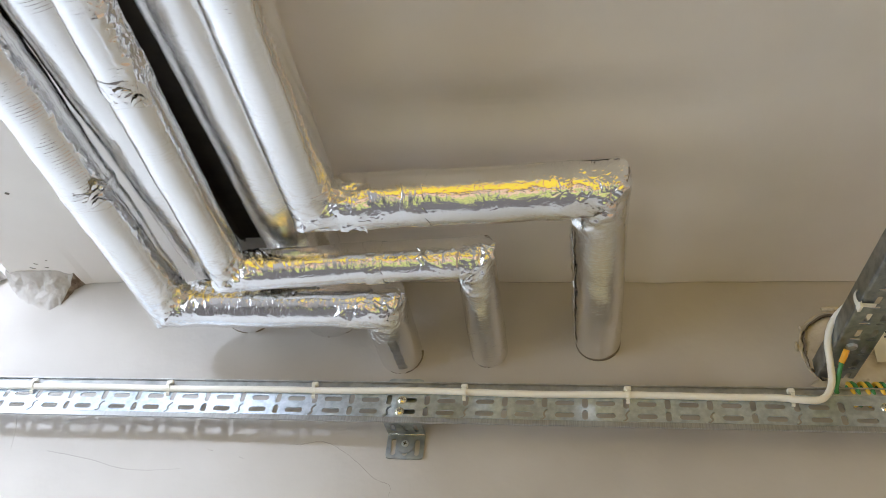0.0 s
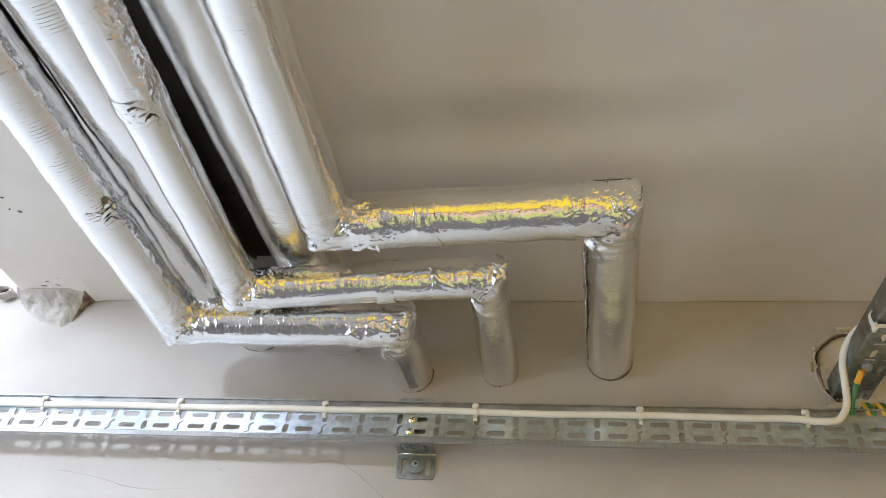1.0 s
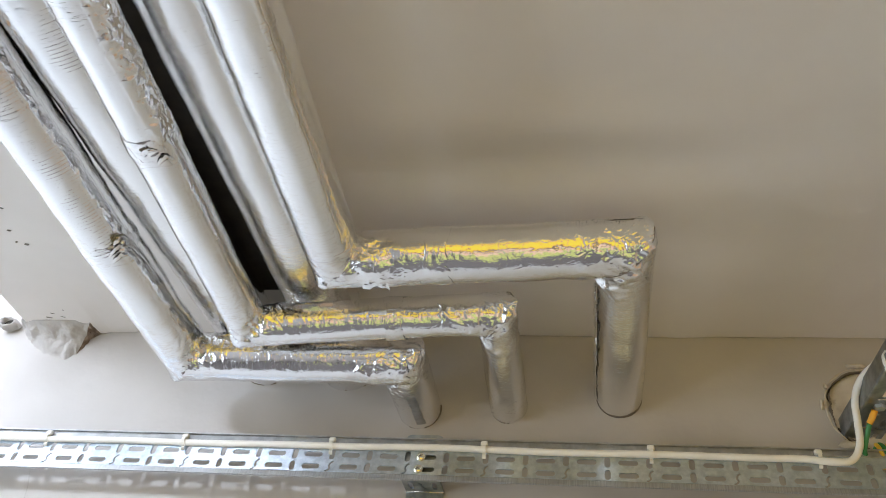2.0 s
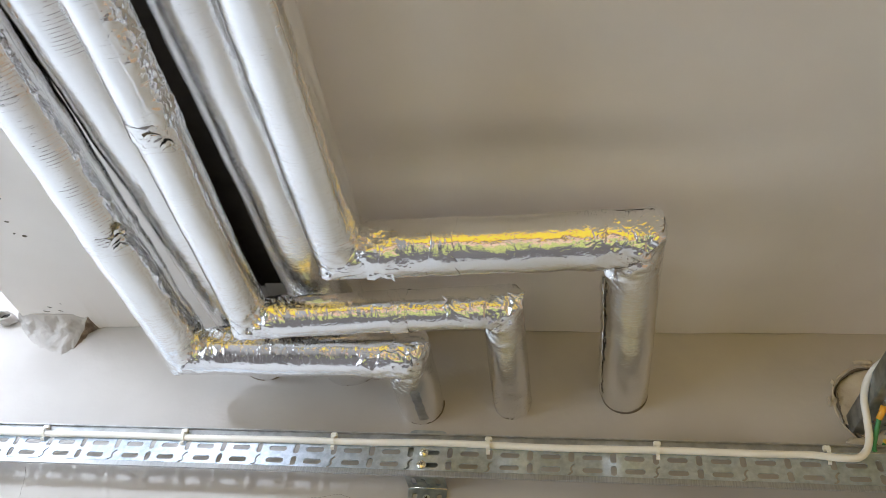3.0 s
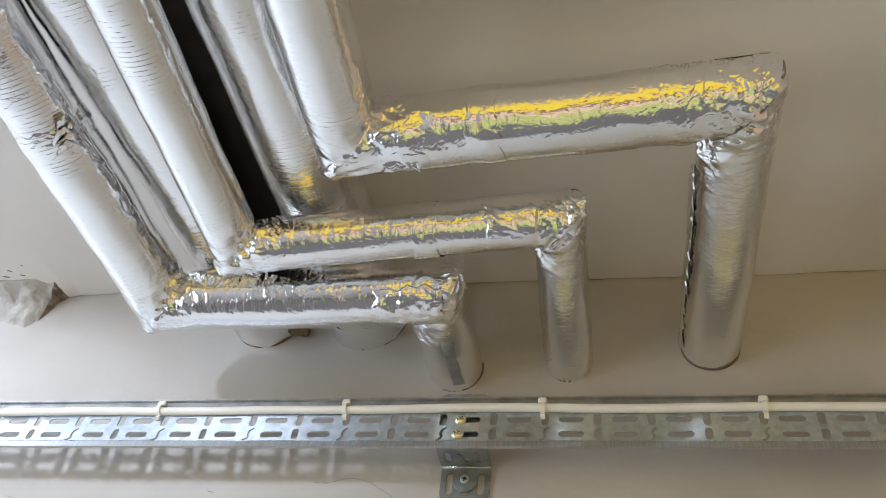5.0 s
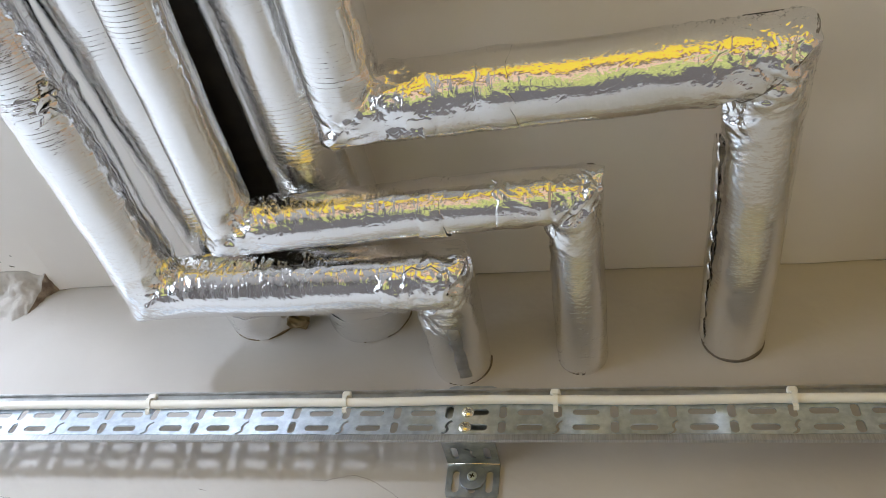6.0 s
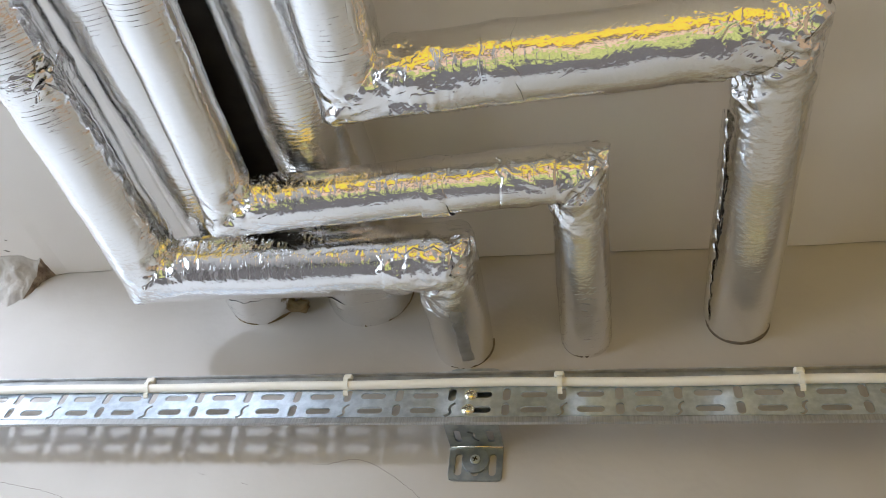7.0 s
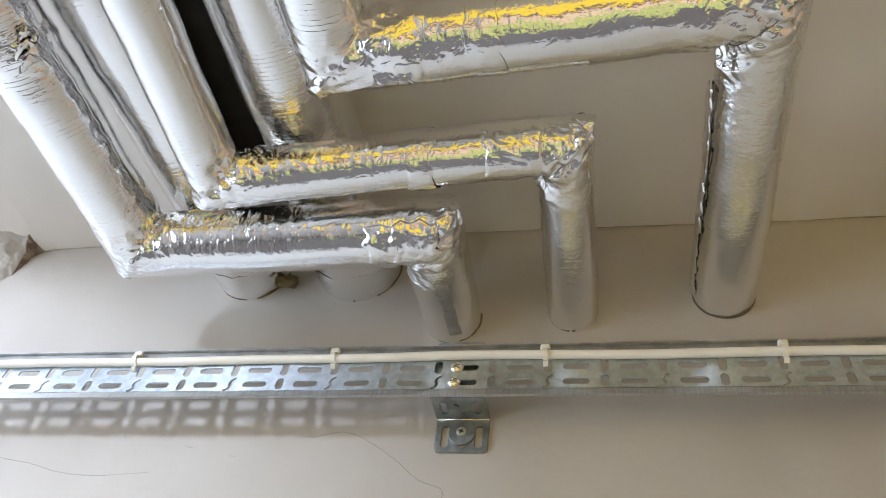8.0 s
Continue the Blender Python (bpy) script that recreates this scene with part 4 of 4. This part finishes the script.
def plaster_lump():
    lump = thing("plaster_lump", (-0.53, 0, 2.68), "rough white plaster lump with a broken edge darkened for shade, under soffit", "plaster lump")
    nx, nz = 160, 90
    bm = bmesh.new()
    grid = [[bm.verts.new(lump_front(i / nx, j / nz)) for i in range(nx + 1)] for j in range(nz + 1)]
    for a, b in zip(grid, grid[1:]):
        for i in range(nx):
            bm.faces.new((a[i], a[i + 1], b[i + 1], b[i]))
    back = [bm.verts.new((v.co.x, 0.006, v.co.z)) for v in grid[-1]]
    for i in range(nx):
        bm.faces.new((grid[-1][i], grid[-1][i + 1], back[i + 1], back[i]))
    under(finish("plaster_front", bm, lump_plaster, smooth=True), lump)
    bm = bmesh.new()
    ny = 24
    grid = []
    for j in range(nz + 1):
        f = lump_front(1.0, j / nz)
        row = []
        for i in range(ny + 1):
            k = i / ny
            rough = 0.0022 * noise.fractal((k * 3, j * 0.09, 6), 1.0, 2.0, 4) * min(1.0, 4 * k)
            row.append(bm.verts.new((f.x - 0.0004 + 0.0030 * k + rough, f.y + (0.006 - f.y) * k, f.z)))
        grid.append(row)
    for a, b in zip(grid, grid[1:]):
        for i in range(ny):
            bm.faces.new((a[i], a[i + 1], b[i + 1], b[i]))
    under(finish("broken_edge", bm, edge_shade, label="broken right edge with brown bits, darkened for its shade"), lump)


plaster_lump()


def ring_tube(a, b, r_out, r_in, mat, name):
    bm = bmesh.new()
    a, b = Vector(a), Vector(b)
    t = (b - a).normalized()
    n = t.orthogonal().normalized()
    o = t.cross(n)
    loops = []
    for c, r in ((a, r_out), (b, r_out), (b, r_in), (a, r_in)):
        loops.append([bm.verts.new(c + r * (math.cos(k * math.pi / 16) * n + math.sin(k * math.pi / 16) * o)) for k in range(32)])
    for p, q in zip(loops, loops[1:] + loops[:1]):
        for k in range(32):
            bm.faces.new((p[k], p[(k + 1) % 32], q[(k + 1) % 32], q[k]))
    return finish(name, bm, mat, smooth=False)


conduit = thing("conduit", (-0.606, 0, 2.705), "squashed open end of a plastered conduit in the wall", "conduit")


def squash_conduit(ob):
    for v in ob.data.vertices:
        v.co.z = 2.7055 + (v.co.z - 2.7055) * 0.55
    return under(ob, conduit)




def ragged_ring():
    """Thick uneven ring of plaster round the open end."""
    bm = bmesh.new()
    n, m = 72, 14
    rings = []
    for k in range(n):
        a = 2 * math.pi * k / n
        ring = []
        for j in range(m):
            b = 2 * math.pi * j / m
            r = 0.0118 + 0.0030 * math.cos(b)
            q = Vector((-0.6080 + r * math.cos(a), -0.0110 + 0.0085 * math.sin(b), 2.7055 + r * math.sin(a)))
            q += 0.0030 * noise.noise_vector(q * 120) + 0.0012 * noise.noise_vector(q * 330)
            ring.append(bm.verts.new(q))
        rings.append(ring)
    for p, q in zip(rings, rings[1:] + rings[:1]):
        for j in range(m):
            bm.faces.new((p[j], p[(j + 1) % m], q[(j + 1) % m], q[j]))
    return bm


squash_conduit(finish("plaster_ring", ragged_ring(), lump_plaster, smooth=True))
bm = bmesh.new()
disc(bm, look((-0.6085, -0.0115, 2.7050), (-0.600, 0.016, 2.709)), 0.0108, 0.001)
squash_conduit(finish("dark_inside", bm, shadow_gap))


# ---- hairline cracks, chips and the patched hole ----
def crack(points, r, seed):
    rng = random.Random(seed)
    pts = smooth_line([(x, -0.0001, z) for x, z in points], 10)
    pts = [q + Vector((rng.uniform(-1, 1) * 0.0005, 0, rng.uniform(-1, 1) * 0.0005)) for q in pts]
    ob = tube("hairline_crack", pts, r, crack_dark, 5)
    return under(ob, wall_north)


crack([(-0.43, 2.459), (-0.4002, 2.4553), (-0.3702, 2.4504), (-0.3398, 2.4430), (-0.3150, 2.4403), (-0.2914, 2.4403)], 0.00016, 1)
crack([(-0.1200, 2.4770), (-0.1109, 2.4796), (-0.0945, 2.4818), (-0.0742, 2.4747), (-0.0482, 2.4576), (-0.0280, 2.4412), (-0.0095, 2.4342), (-0.009, 2.422)], 0.00015, 2)
crack([(-0.2914, 2.4403), (-0.272, 2.4424), (-0.255, 2.4432)], 0.00009, 5)
crack([(-0.132, 2.4780), (-0.1200, 2.4770)], 0.00010, 7)
crack([(-0.2297, 2.468), (-0.2230, 2.4665)], 0.00014, 8)
crack([(-0.1893, 2.4600), (-0.1830, 2.4585)], 0.00012, 9)
crack([(-0.4795, 2.4600), (-0.4837, 2.4852), (-0.489, 2.4990)], 0.00012, 10)
crack([(0.540, 2.585), (0.528, 2.578), (0.520, 2.5660), (0.505, 2.5570)], 0.0006, 4)


def joint_crack(x0, x1, r, seed):
    """Broken line where the soffit meets the wall."""
    rng = random.Random(seed)
    n = max(4, int((x1 - x0) / 0.006))
    pts = [(x0 + (x1 - x0) * k / n, -0.0012 + rng.uniform(-1, 1) * 0.0006, 2.6992 + rng.uniform(-1, 1) * 0.0010) for k in range(n + 1)]
    return under(tube("hairline_crack", pts, r, crack_dark, 5), wall_north)


for k, (x0, x1, r) in enumerate(((-0.05, 0.04, 0.00008), (0.108, 0.185, 0.00012), (0.26, 0.30, 0.00008), (0.345, 0.42, 0.00012), (0.52, 0.80, 0.00010))):
    joint_crack(x0, x1, r, 30 + k)


def chip(x, z, w, h, seed):
    """A loose curl of filler on the rim of the hole."""
    bm = bmesh.new()
    bmesh.ops.create_icosphere(bm, subdivisions=3, radius=1)
    for v in bm.verts:
        k = 1 + 0.55 * noise.noise(v.co * 1.6 + Vector((seed * 3, 0, 0))) + 0.35 * noise.noise(v.co * 4 + Vector((0, seed * 5, 0)))
        v.co = Vector((x + v.co.x * w * k, -0.001 + v.co.y * 0.003, z + v.co.z * h * k))
    under(finish("filler_chip", bm, cream_filler, smooth=True), wall_north)


def hole_rim():
    """Ragged lip of filler round the hole, with gaps in its height."""
    bm = bmesh.new()
    n, m = 150, 8
    rings = []
    for k in range(n):
        a = 2 * math.pi * k / n
        c, d = math.cos(a), math.sin(a)
        body = 0.06 + 0.6 * max(0.0, noise.noise((c * 4.2, d * 4.2, 2)) + 0.25)
        wide, high = 0.0052 * body, 0.0030 * body
        r = HOLE[2] * (1.02 + 0.035 * math.sin(3 * a + 1) + 0.05 * noise.noise((c * 4, d * 4, 8)))
        ring = []
        for j in range(m):
            q = 2 * math.pi * j / m
            rr = r + wide * math.cos(q) * (1 + 0.4 * noise.noise((c * 14, d * 14, j)))
            ring.append(bm.verts.new((HOLE[0] + rr * c, -0.0002 - high * math.sin(q), HOLE[1] + rr * d)))
        rings.append(ring)
    for a, b in zip(rings, rings[1:] + rings[:1]):
        for j in range(m):
            bm.faces.new((a[j], a[(j + 1) % m], b[(j + 1) % m], b[j]))
    return bm


under(finish("filler_rim", hole_rim(), cream_filler, smooth=True), wall_north)


def rim_gap(start, end, most, seed):
    """Dark open gap between the filler and the rim, thin at both ends."""
    bm = bmesh.new()
    n = 60
    rows = []
    for k in range(n + 1):
        a = radians(start + (end - start) * k / n)
        wide = most * math.sin(math.pi * k / n) ** 0.7 * (0.55 + 0.9 * abs(noise.noise((k * 0.35, seed, 0))))
        r = HOLE[2] * (0.985 + 0.035 * math.sin(3 * a + 1) + 0.05 * noise.noise((math.cos(a) * 4, math.sin(a) * 4, 8))) - 0.0012
        rows.append([bm.verts.new((HOLE[0] + (r + j) * math.cos(a), y, HOLE[1] + (r + j) * math.sin(a))) for j, y in ((0, 0.004), (0, -0.0009), (-wide, -0.0009), (-wide, 0.004))])
    for p, q in zip(rows, rows[1:]):
        for j in range(3):
            bm.faces.new((p[j], p[j + 1], q[j + 1], q[j]))
    under(finish("rim_gap", bm, gap_shade), wall_north)


rim_gap(92, 150, 0.0026, 1)
rim_gap(150, 205, 0.0034, 2)
rim_gap(208, 262, 0.0048, 3)
for k, (a, w, h) in enumerate(((100, 0.010, 0.0026), (150, 0.0022, 0.0034), (176, 0.0018, 0.0060), (232, 0.012, 0.0050), (256, 0.011, 0.0032))):
    chip(HOLE[0] + (HOLE[2] + 0.004) * math.cos(radians(a)), HOLE[1] + (HOLE[2] + 0.004) * math.sin(radians(a)), w, h, k)

# dirt flakes on the soffit beside the lowest pipe
soffit_ob = bpy.data.objects["ceiling_soffit"]
for k, (x, y, w, d) in enumerate(((-0.4720, -0.1910, 0.0030, 0.0012), (-0.4830, -0.1960, 0.0014, 0.0007), (-0.4800, -0.2170, 0.0026, 0.0008), (-0.4900, -0.2300, 0.0030, 0.0014), (-0.4660, -0.2560, 0.0022, 0.0010),
                                  (-0.5180, -0.0480, 0.0034, 0.0008), (-0.5060, -0.0400, 0.0040, 0.0012), (-0.5280, -0.0385, 0.0050, 0.0010), (-0.4980, -0.0560, 0.0018, 0.0008))):
    bm = bmesh.new()
    bmesh.ops.create_icosphere(bm, subdivisions=2, radius=1)
    for v in bm.verts:
        q = 1 + 0.5 * noise.noise(v.co * 1.7 + Vector((k * 3, 0, 0)))
        v.co = Vector((x + v.co.x * w * q, y + v.co.y * d * q + 0.3 * v.co.x * w, 2.6990 + v.co.z * 0.0016))
    under(finish("dirt_flake", bm, crack_dark), soffit_ob)

# filler in the hole
bm = bmesh.new()
n = 40
rows = []
for j in range(9):
    rr = HOLE[2] * 0.985 * (1 - (1 - j / 8) ** 2)
    rows.append([bm.verts.new((HOLE[0] + rr * math.cos(2 * math.pi * k / n), 0.0138 - 0.0125 * (1 - (j / 8) ** 10) + 0.003 * noise.noise((rr * 60, math.cos(2 * math.pi * k / n) * 3, math.sin(2 * math.pi * k / n) * 3)),
                               HOLE[1] + rr * math.sin(2 * math.pi * k / n))) for k in range(n)])
for a, b in zip(rows, rows[1:]):
    for k in range(n):
        bm.faces.new((a[k], a[(k + 1) % n], b[(k + 1) % n], b[k]))
bmesh.ops.remove_doubles(bm, verts=bm.verts, dist=0.00001)
under(finish("hole_filler", bm, cream_filler, smooth=True), wall_north)

# ---- torn foil, flaps and foam ends ----
foil_tube("tear", pf[1], pf[2], 0.0257, pipe_far, seed=401, arc=(31.5, 34.2), span=(0.250, 0.284), lift=0.0006, fray=0.0008, mat=shadow_gap, label="dark tear in the foil")
foil_tube("foil_flap", pf[1], pf[2], 0.0275, pipe_far, seed=402, rough=0.1, arc=(-124, -84), span=(0.042, 0.062), lift=0.0008, fray=0.003, label="loose foil flap")
foil_tube("open_seam", pf[2], pf[3], 0.0256, pipe_far, seed=403, arc=(198, 201), span=(0.110, 0.235), lift=0.0007, fray=0.0012, mat=shadow_gap, label="dark open seam")
foil_tube("foil_flap", pf[2], pf[3], 0.0268, pipe_far, seed=404, rough=0.5, arc=(165, 196), span=(0.062, 0.285), lift=0.0012, fray=0.0025, label="loose foil edge")
foil_tube("tear", pm[0], pm[1], 0.0218, pipe_mid, seed=411, arc=(-92, -66), span=(0.5425, 0.5455), lift=0.0004, fray=0.0009, mat=gap_shade, label="dark tear in the foil")
foil_tube("foil_flap", pm[0], pm[1], 0.0217, pipe_mid, seed=412, rough=0.6, arc=(-112, -40), span=(0.546, 0.566), lift=0.0007, fray=0.003, label="loose foil flap")
foil_tube("foil_flap", pl[0], pl[1], 0.0279, pipe_low, seed=413, rough=0.7, arc=(-64, -18), span=(0.692, 0.716), lift=0.0008, fray=0.004, label="loose foil flap")
foil_tube("tear", pl[0], pl[1], 0.0279, pipe_low, seed=414, arc=(-66, -50), span=(0.6935, 0.6958), lift=0.0003, fray=0.0008, mat=gap_shade, label="dark tear in the foil")


def torn_lip(pipe, a, b, r, at, mid, across, reach, lift, seed):
    """A scalloped lip of torn foil that curls off the skin: at, reach and across in metres along and round the pipe, mid in degrees."""
    a, b = np.array(a, float), np.array(b, float)
    u = unit(b - a)
    e1 = unit(np.array((1.0, 0, 0)) - u[0] * u)
    e2 = np.cross(e1, u) * -1
    e2 = e2 if e2[2] > 0 else -e2
    bm = bmesh.new()
    n, m = 26, 12
    grid = []
    for j in range(m + 1):
        row = []
        for i in range(n + 1):
            fi, fj = 2 * i / n - 1, j / m
            th = radians(mid) + fi * across / 2 / r
            tip = reach * (1 - fi * fi) ** 0.6 * (1 + 0.25 * noise.noise((fi * 3, seed, 1)))
            s = at + 0.0035 * fi * fi - tip * fj
            off = 0.0006 + lift * (1 - fi * fi) * math.sin(fj * 1.9) + 0.0006 * noise.noise((fi * 4, fj * 4, seed))
            row.append(bm.verts.new(a + s * u + (r + off) * (math.cos(th) * e1 + math.sin(th) * e2)))
        grid.append(row)
    for p, q in zip(grid, grid[1:]):
        for i in range(n):
            bm.faces.new((p[i], p[i + 1], q[i + 1], q[i]))
    under(finish("torn_lip", bm, foil, label="curled lip of torn foil", smooth=True), pipe)


for k, (at, mid, across, reach, lift) in enumerate(((0.692, -33, 0.017, 0.010, 0.0048), (0.699, -43, 0.021, 0.009, 0.0042), (0.708, -48, 0.018, 0.008, 0.0034))):
    torn_lip(pipe_low, pl[0], pl[1], 0.0278, at, mid, across, reach, lift, 50 + k)
torn_lip(pipe_mid, pm[0], pm[1], 0.0216, 0.548, -74, 0.016, 0.006, 0.0022, 60)
torn_lip(pipe_mid, pm[0], pm[1], 0.0216, 0.561, -52, 0.015, 0.008, 0.0028, 61)
foil_tube("foil_patch", pl[1], pl[2], 0.0268, pipe_low, seed=405, rough=0.5, arc=(-110, -30), span=(0.206, 0.262), lift=0.0010, fray=0.003)
foil_tube("foil_patch", pm[1], pm[2], 0.0215, pipe_mid, seed=406, rough=0.5, arc=(-110, 40), span=(0.205, 0.245), lift=0.0009, fray=0.003)


# grey strip laid on the branch in place of a dark reflection
foil_tube("reflection_strip", pl[2], pl[3], 0.0266, pipe_low, seed=407, arc=(-88, -66), span=(0.036, 0.108), lift=0.0003, fray=0.0012, mat=dull_zinc, label="dull grey strip standing in for a dark reflection")


def mitre_seam(pipe, corner, u_in, u_out, r, start, end):
    """Open lap of the wrap along a mitre."""
    c, m = np.array(corner, float), unit(u_in + u_out)
    side = unit(u_in - u_out)
    flat = np.cross(m, side)
    pts = []
    for k in range(60):
        a = radians(start + (end - start) * k / 59)
        wobble = 1.0 + 0.010 * math.sin(k * 0.9) + 0.008 * math.sin(k * 2.3)
        dirn = math.cos(a) * side * r * 1.36 + math.sin(a) * flat * r * 1.0
        size = np.linalg.norm(dirn)
        reach = min(size, 1.18 * r + max(0.0, size - 1.18 * r) * 0.55)
        pts.append(tuple(c + dirn / size * reach * wobble))
    ob = tube("mitre_seam", pts, 0.00038, gap_shade, 6)
    under(ob, pipe)


uf = [unit(pf[k + 1] - pf[k]) for k in range(3)]
um = [unit(pm[k + 1] - pm[k]) for k in range(3)]
mitre_seam(pipe_far, pf[2], uf[1], uf[2], 0.0261, 0, 360)
mitre_seam(pipe_mid, pm[2], um[1], um[2], 0.0214, 0, 360)


def hanging_flap():
    """A loose corner of the wrap that hangs below the long cross run."""
    bm = bmesh.new()
    nx, nz = 44, 24
    grid = []
    for j in range(nz + 1):
        row = []
        for i in range(nx + 1):
            fx, fz = i / nx, j / nz
            drop = (0.0085 - 0.002 * fx + 0.0035 * max(0, fx - 0.8) / 0.2 + 0.0015 * noise.noise((fx * 6, 2, 0))) * fz
            x = -0.0195 + 0.0235 * fx + 0.0022 * fz * (fx - 0.3)
            y = -0.2860 + 1.35 * drop + 0.0008 * noise.noise((fx * 3, fz * 3, 5))
            q = np.array((x, y, 2.5750 - 0.45 * drop))
            row.append(bm.verts.new(q + np.array((0, -0.3, -0.95)) * 0.35 * crushed(q[None, :], 900, 0.010)[0]))
        grid.append(row)
    for a, b in zip(grid, grid[1:]):
        for i in range(nx):
            bm.faces.new((a[i], a[i + 1], b[i + 1], b[i]))
    return bm


under(finish("foil_flap", hanging_flap(), foil, label="loose foil corner hanging down", smooth=True), pipe_far)


def foam_ring(pipe, x, z, r, w):
    ob = ring_tube((x, 0.002, z), (x, -w, z), r, r - 0.004, foam, "foam_end")
    under(ob, pipe)


foam_ring(pipe_b, -0.2185, 2.6605, 0.0372, 0.0022)
foam_ring(pipe_d, -0.1110, 2.6590, 0.0407, 0.0022)
# dark rings drawn for the contact shade where bent pipes meet the wall
for pipe, q, r, over in ((pipe_low, pl, 0.0264, -0.0004), (pipe_mid, pm, 0.0212, -0.0002), (pipe_far, pf, 0.0256, 0.0005)):
    under(ring_tube((q[3][0], 0.002, q[3][2] - 0.0004), (q[3][0], -0.0005, q[3][2] - 0.0002), r + over, r - 0.003, gap_shade, "end_shade"), pipe)
bm = bmesh.new()
bmesh.ops.create_icosphere(bm, subdivisions=3, radius=0.011)
for v in bm.verts:
    v.co = Vector((v.co.x * 1.0, v.co.y * 0.45, v.co.z * 0.6)) * (1 + 0.5 * noise.noise(v.co * 140)) + Vector((-0.178, -0.006, 2.640))
under(finish("foam_scrap", bm, foam, label="torn brown foam scrap"), pipe_b)

# ---- earth lead ----
lead = thing("earth_lead", (0.466, -0.045, 2.56), "green and yellow earth wire with an orange crimped lug", "earth wire")
under(tube("lug_sleeve", [(0.4650, -0.0690, 2.5700), (0.4630, -0.0640, 2.5650), (0.4608, -0.0590, 2.5610)], 0.0032, lug_orange, 14), lead)
under(tube("green_wire", smooth_line([(0.4609, -0.0592, 2.5613), (0.4575, -0.0490, 2.5480), (0.4560, -0.0400, 2.5380), (0.4610, -0.0330, 2.5360)], 6), 0.0024, wire_green, 12), lead)
for c, mat, ph in (("green_wire", wire_green, 0.0), ("yellow_stripe", wire_yellow, 2.2)):
    pts = []
    for k in range(121):
        a = 2 * math.pi * 3.6 * k / 120 + ph
        pts.append((0.470 + 0.052 * k / 120, -0.028 + 0.010 * math.cos(a), 2.5405 + 0.0118 * math.sin(a)))
    under(tube(c, pts, 0.0022, mat, 10), lead)

# ---- paper label behind the second tray ----
label_paper = thing("paper_label", (0.535, -0.004, 2.60), "white printed paper label, partly hidden by the tray", "label")
bm = box(bmesh.new(), 0.5150, 0.590, -0.0045, -0.0040, 2.592, 2.655)
under(finish("paper_sheet", bm, paper), label_paper)
for k in range(6):
    bm = box(bmesh.new(), 0.528 + 0.002 * (k % 2), 0.580 - 0.006 * (k % 3), -0.0049, -0.0046, 2.610 + 0.0062 * k, 2.6122 + 0.0062 * k)
    under(finish("print_line", bm, ink), label_paper)
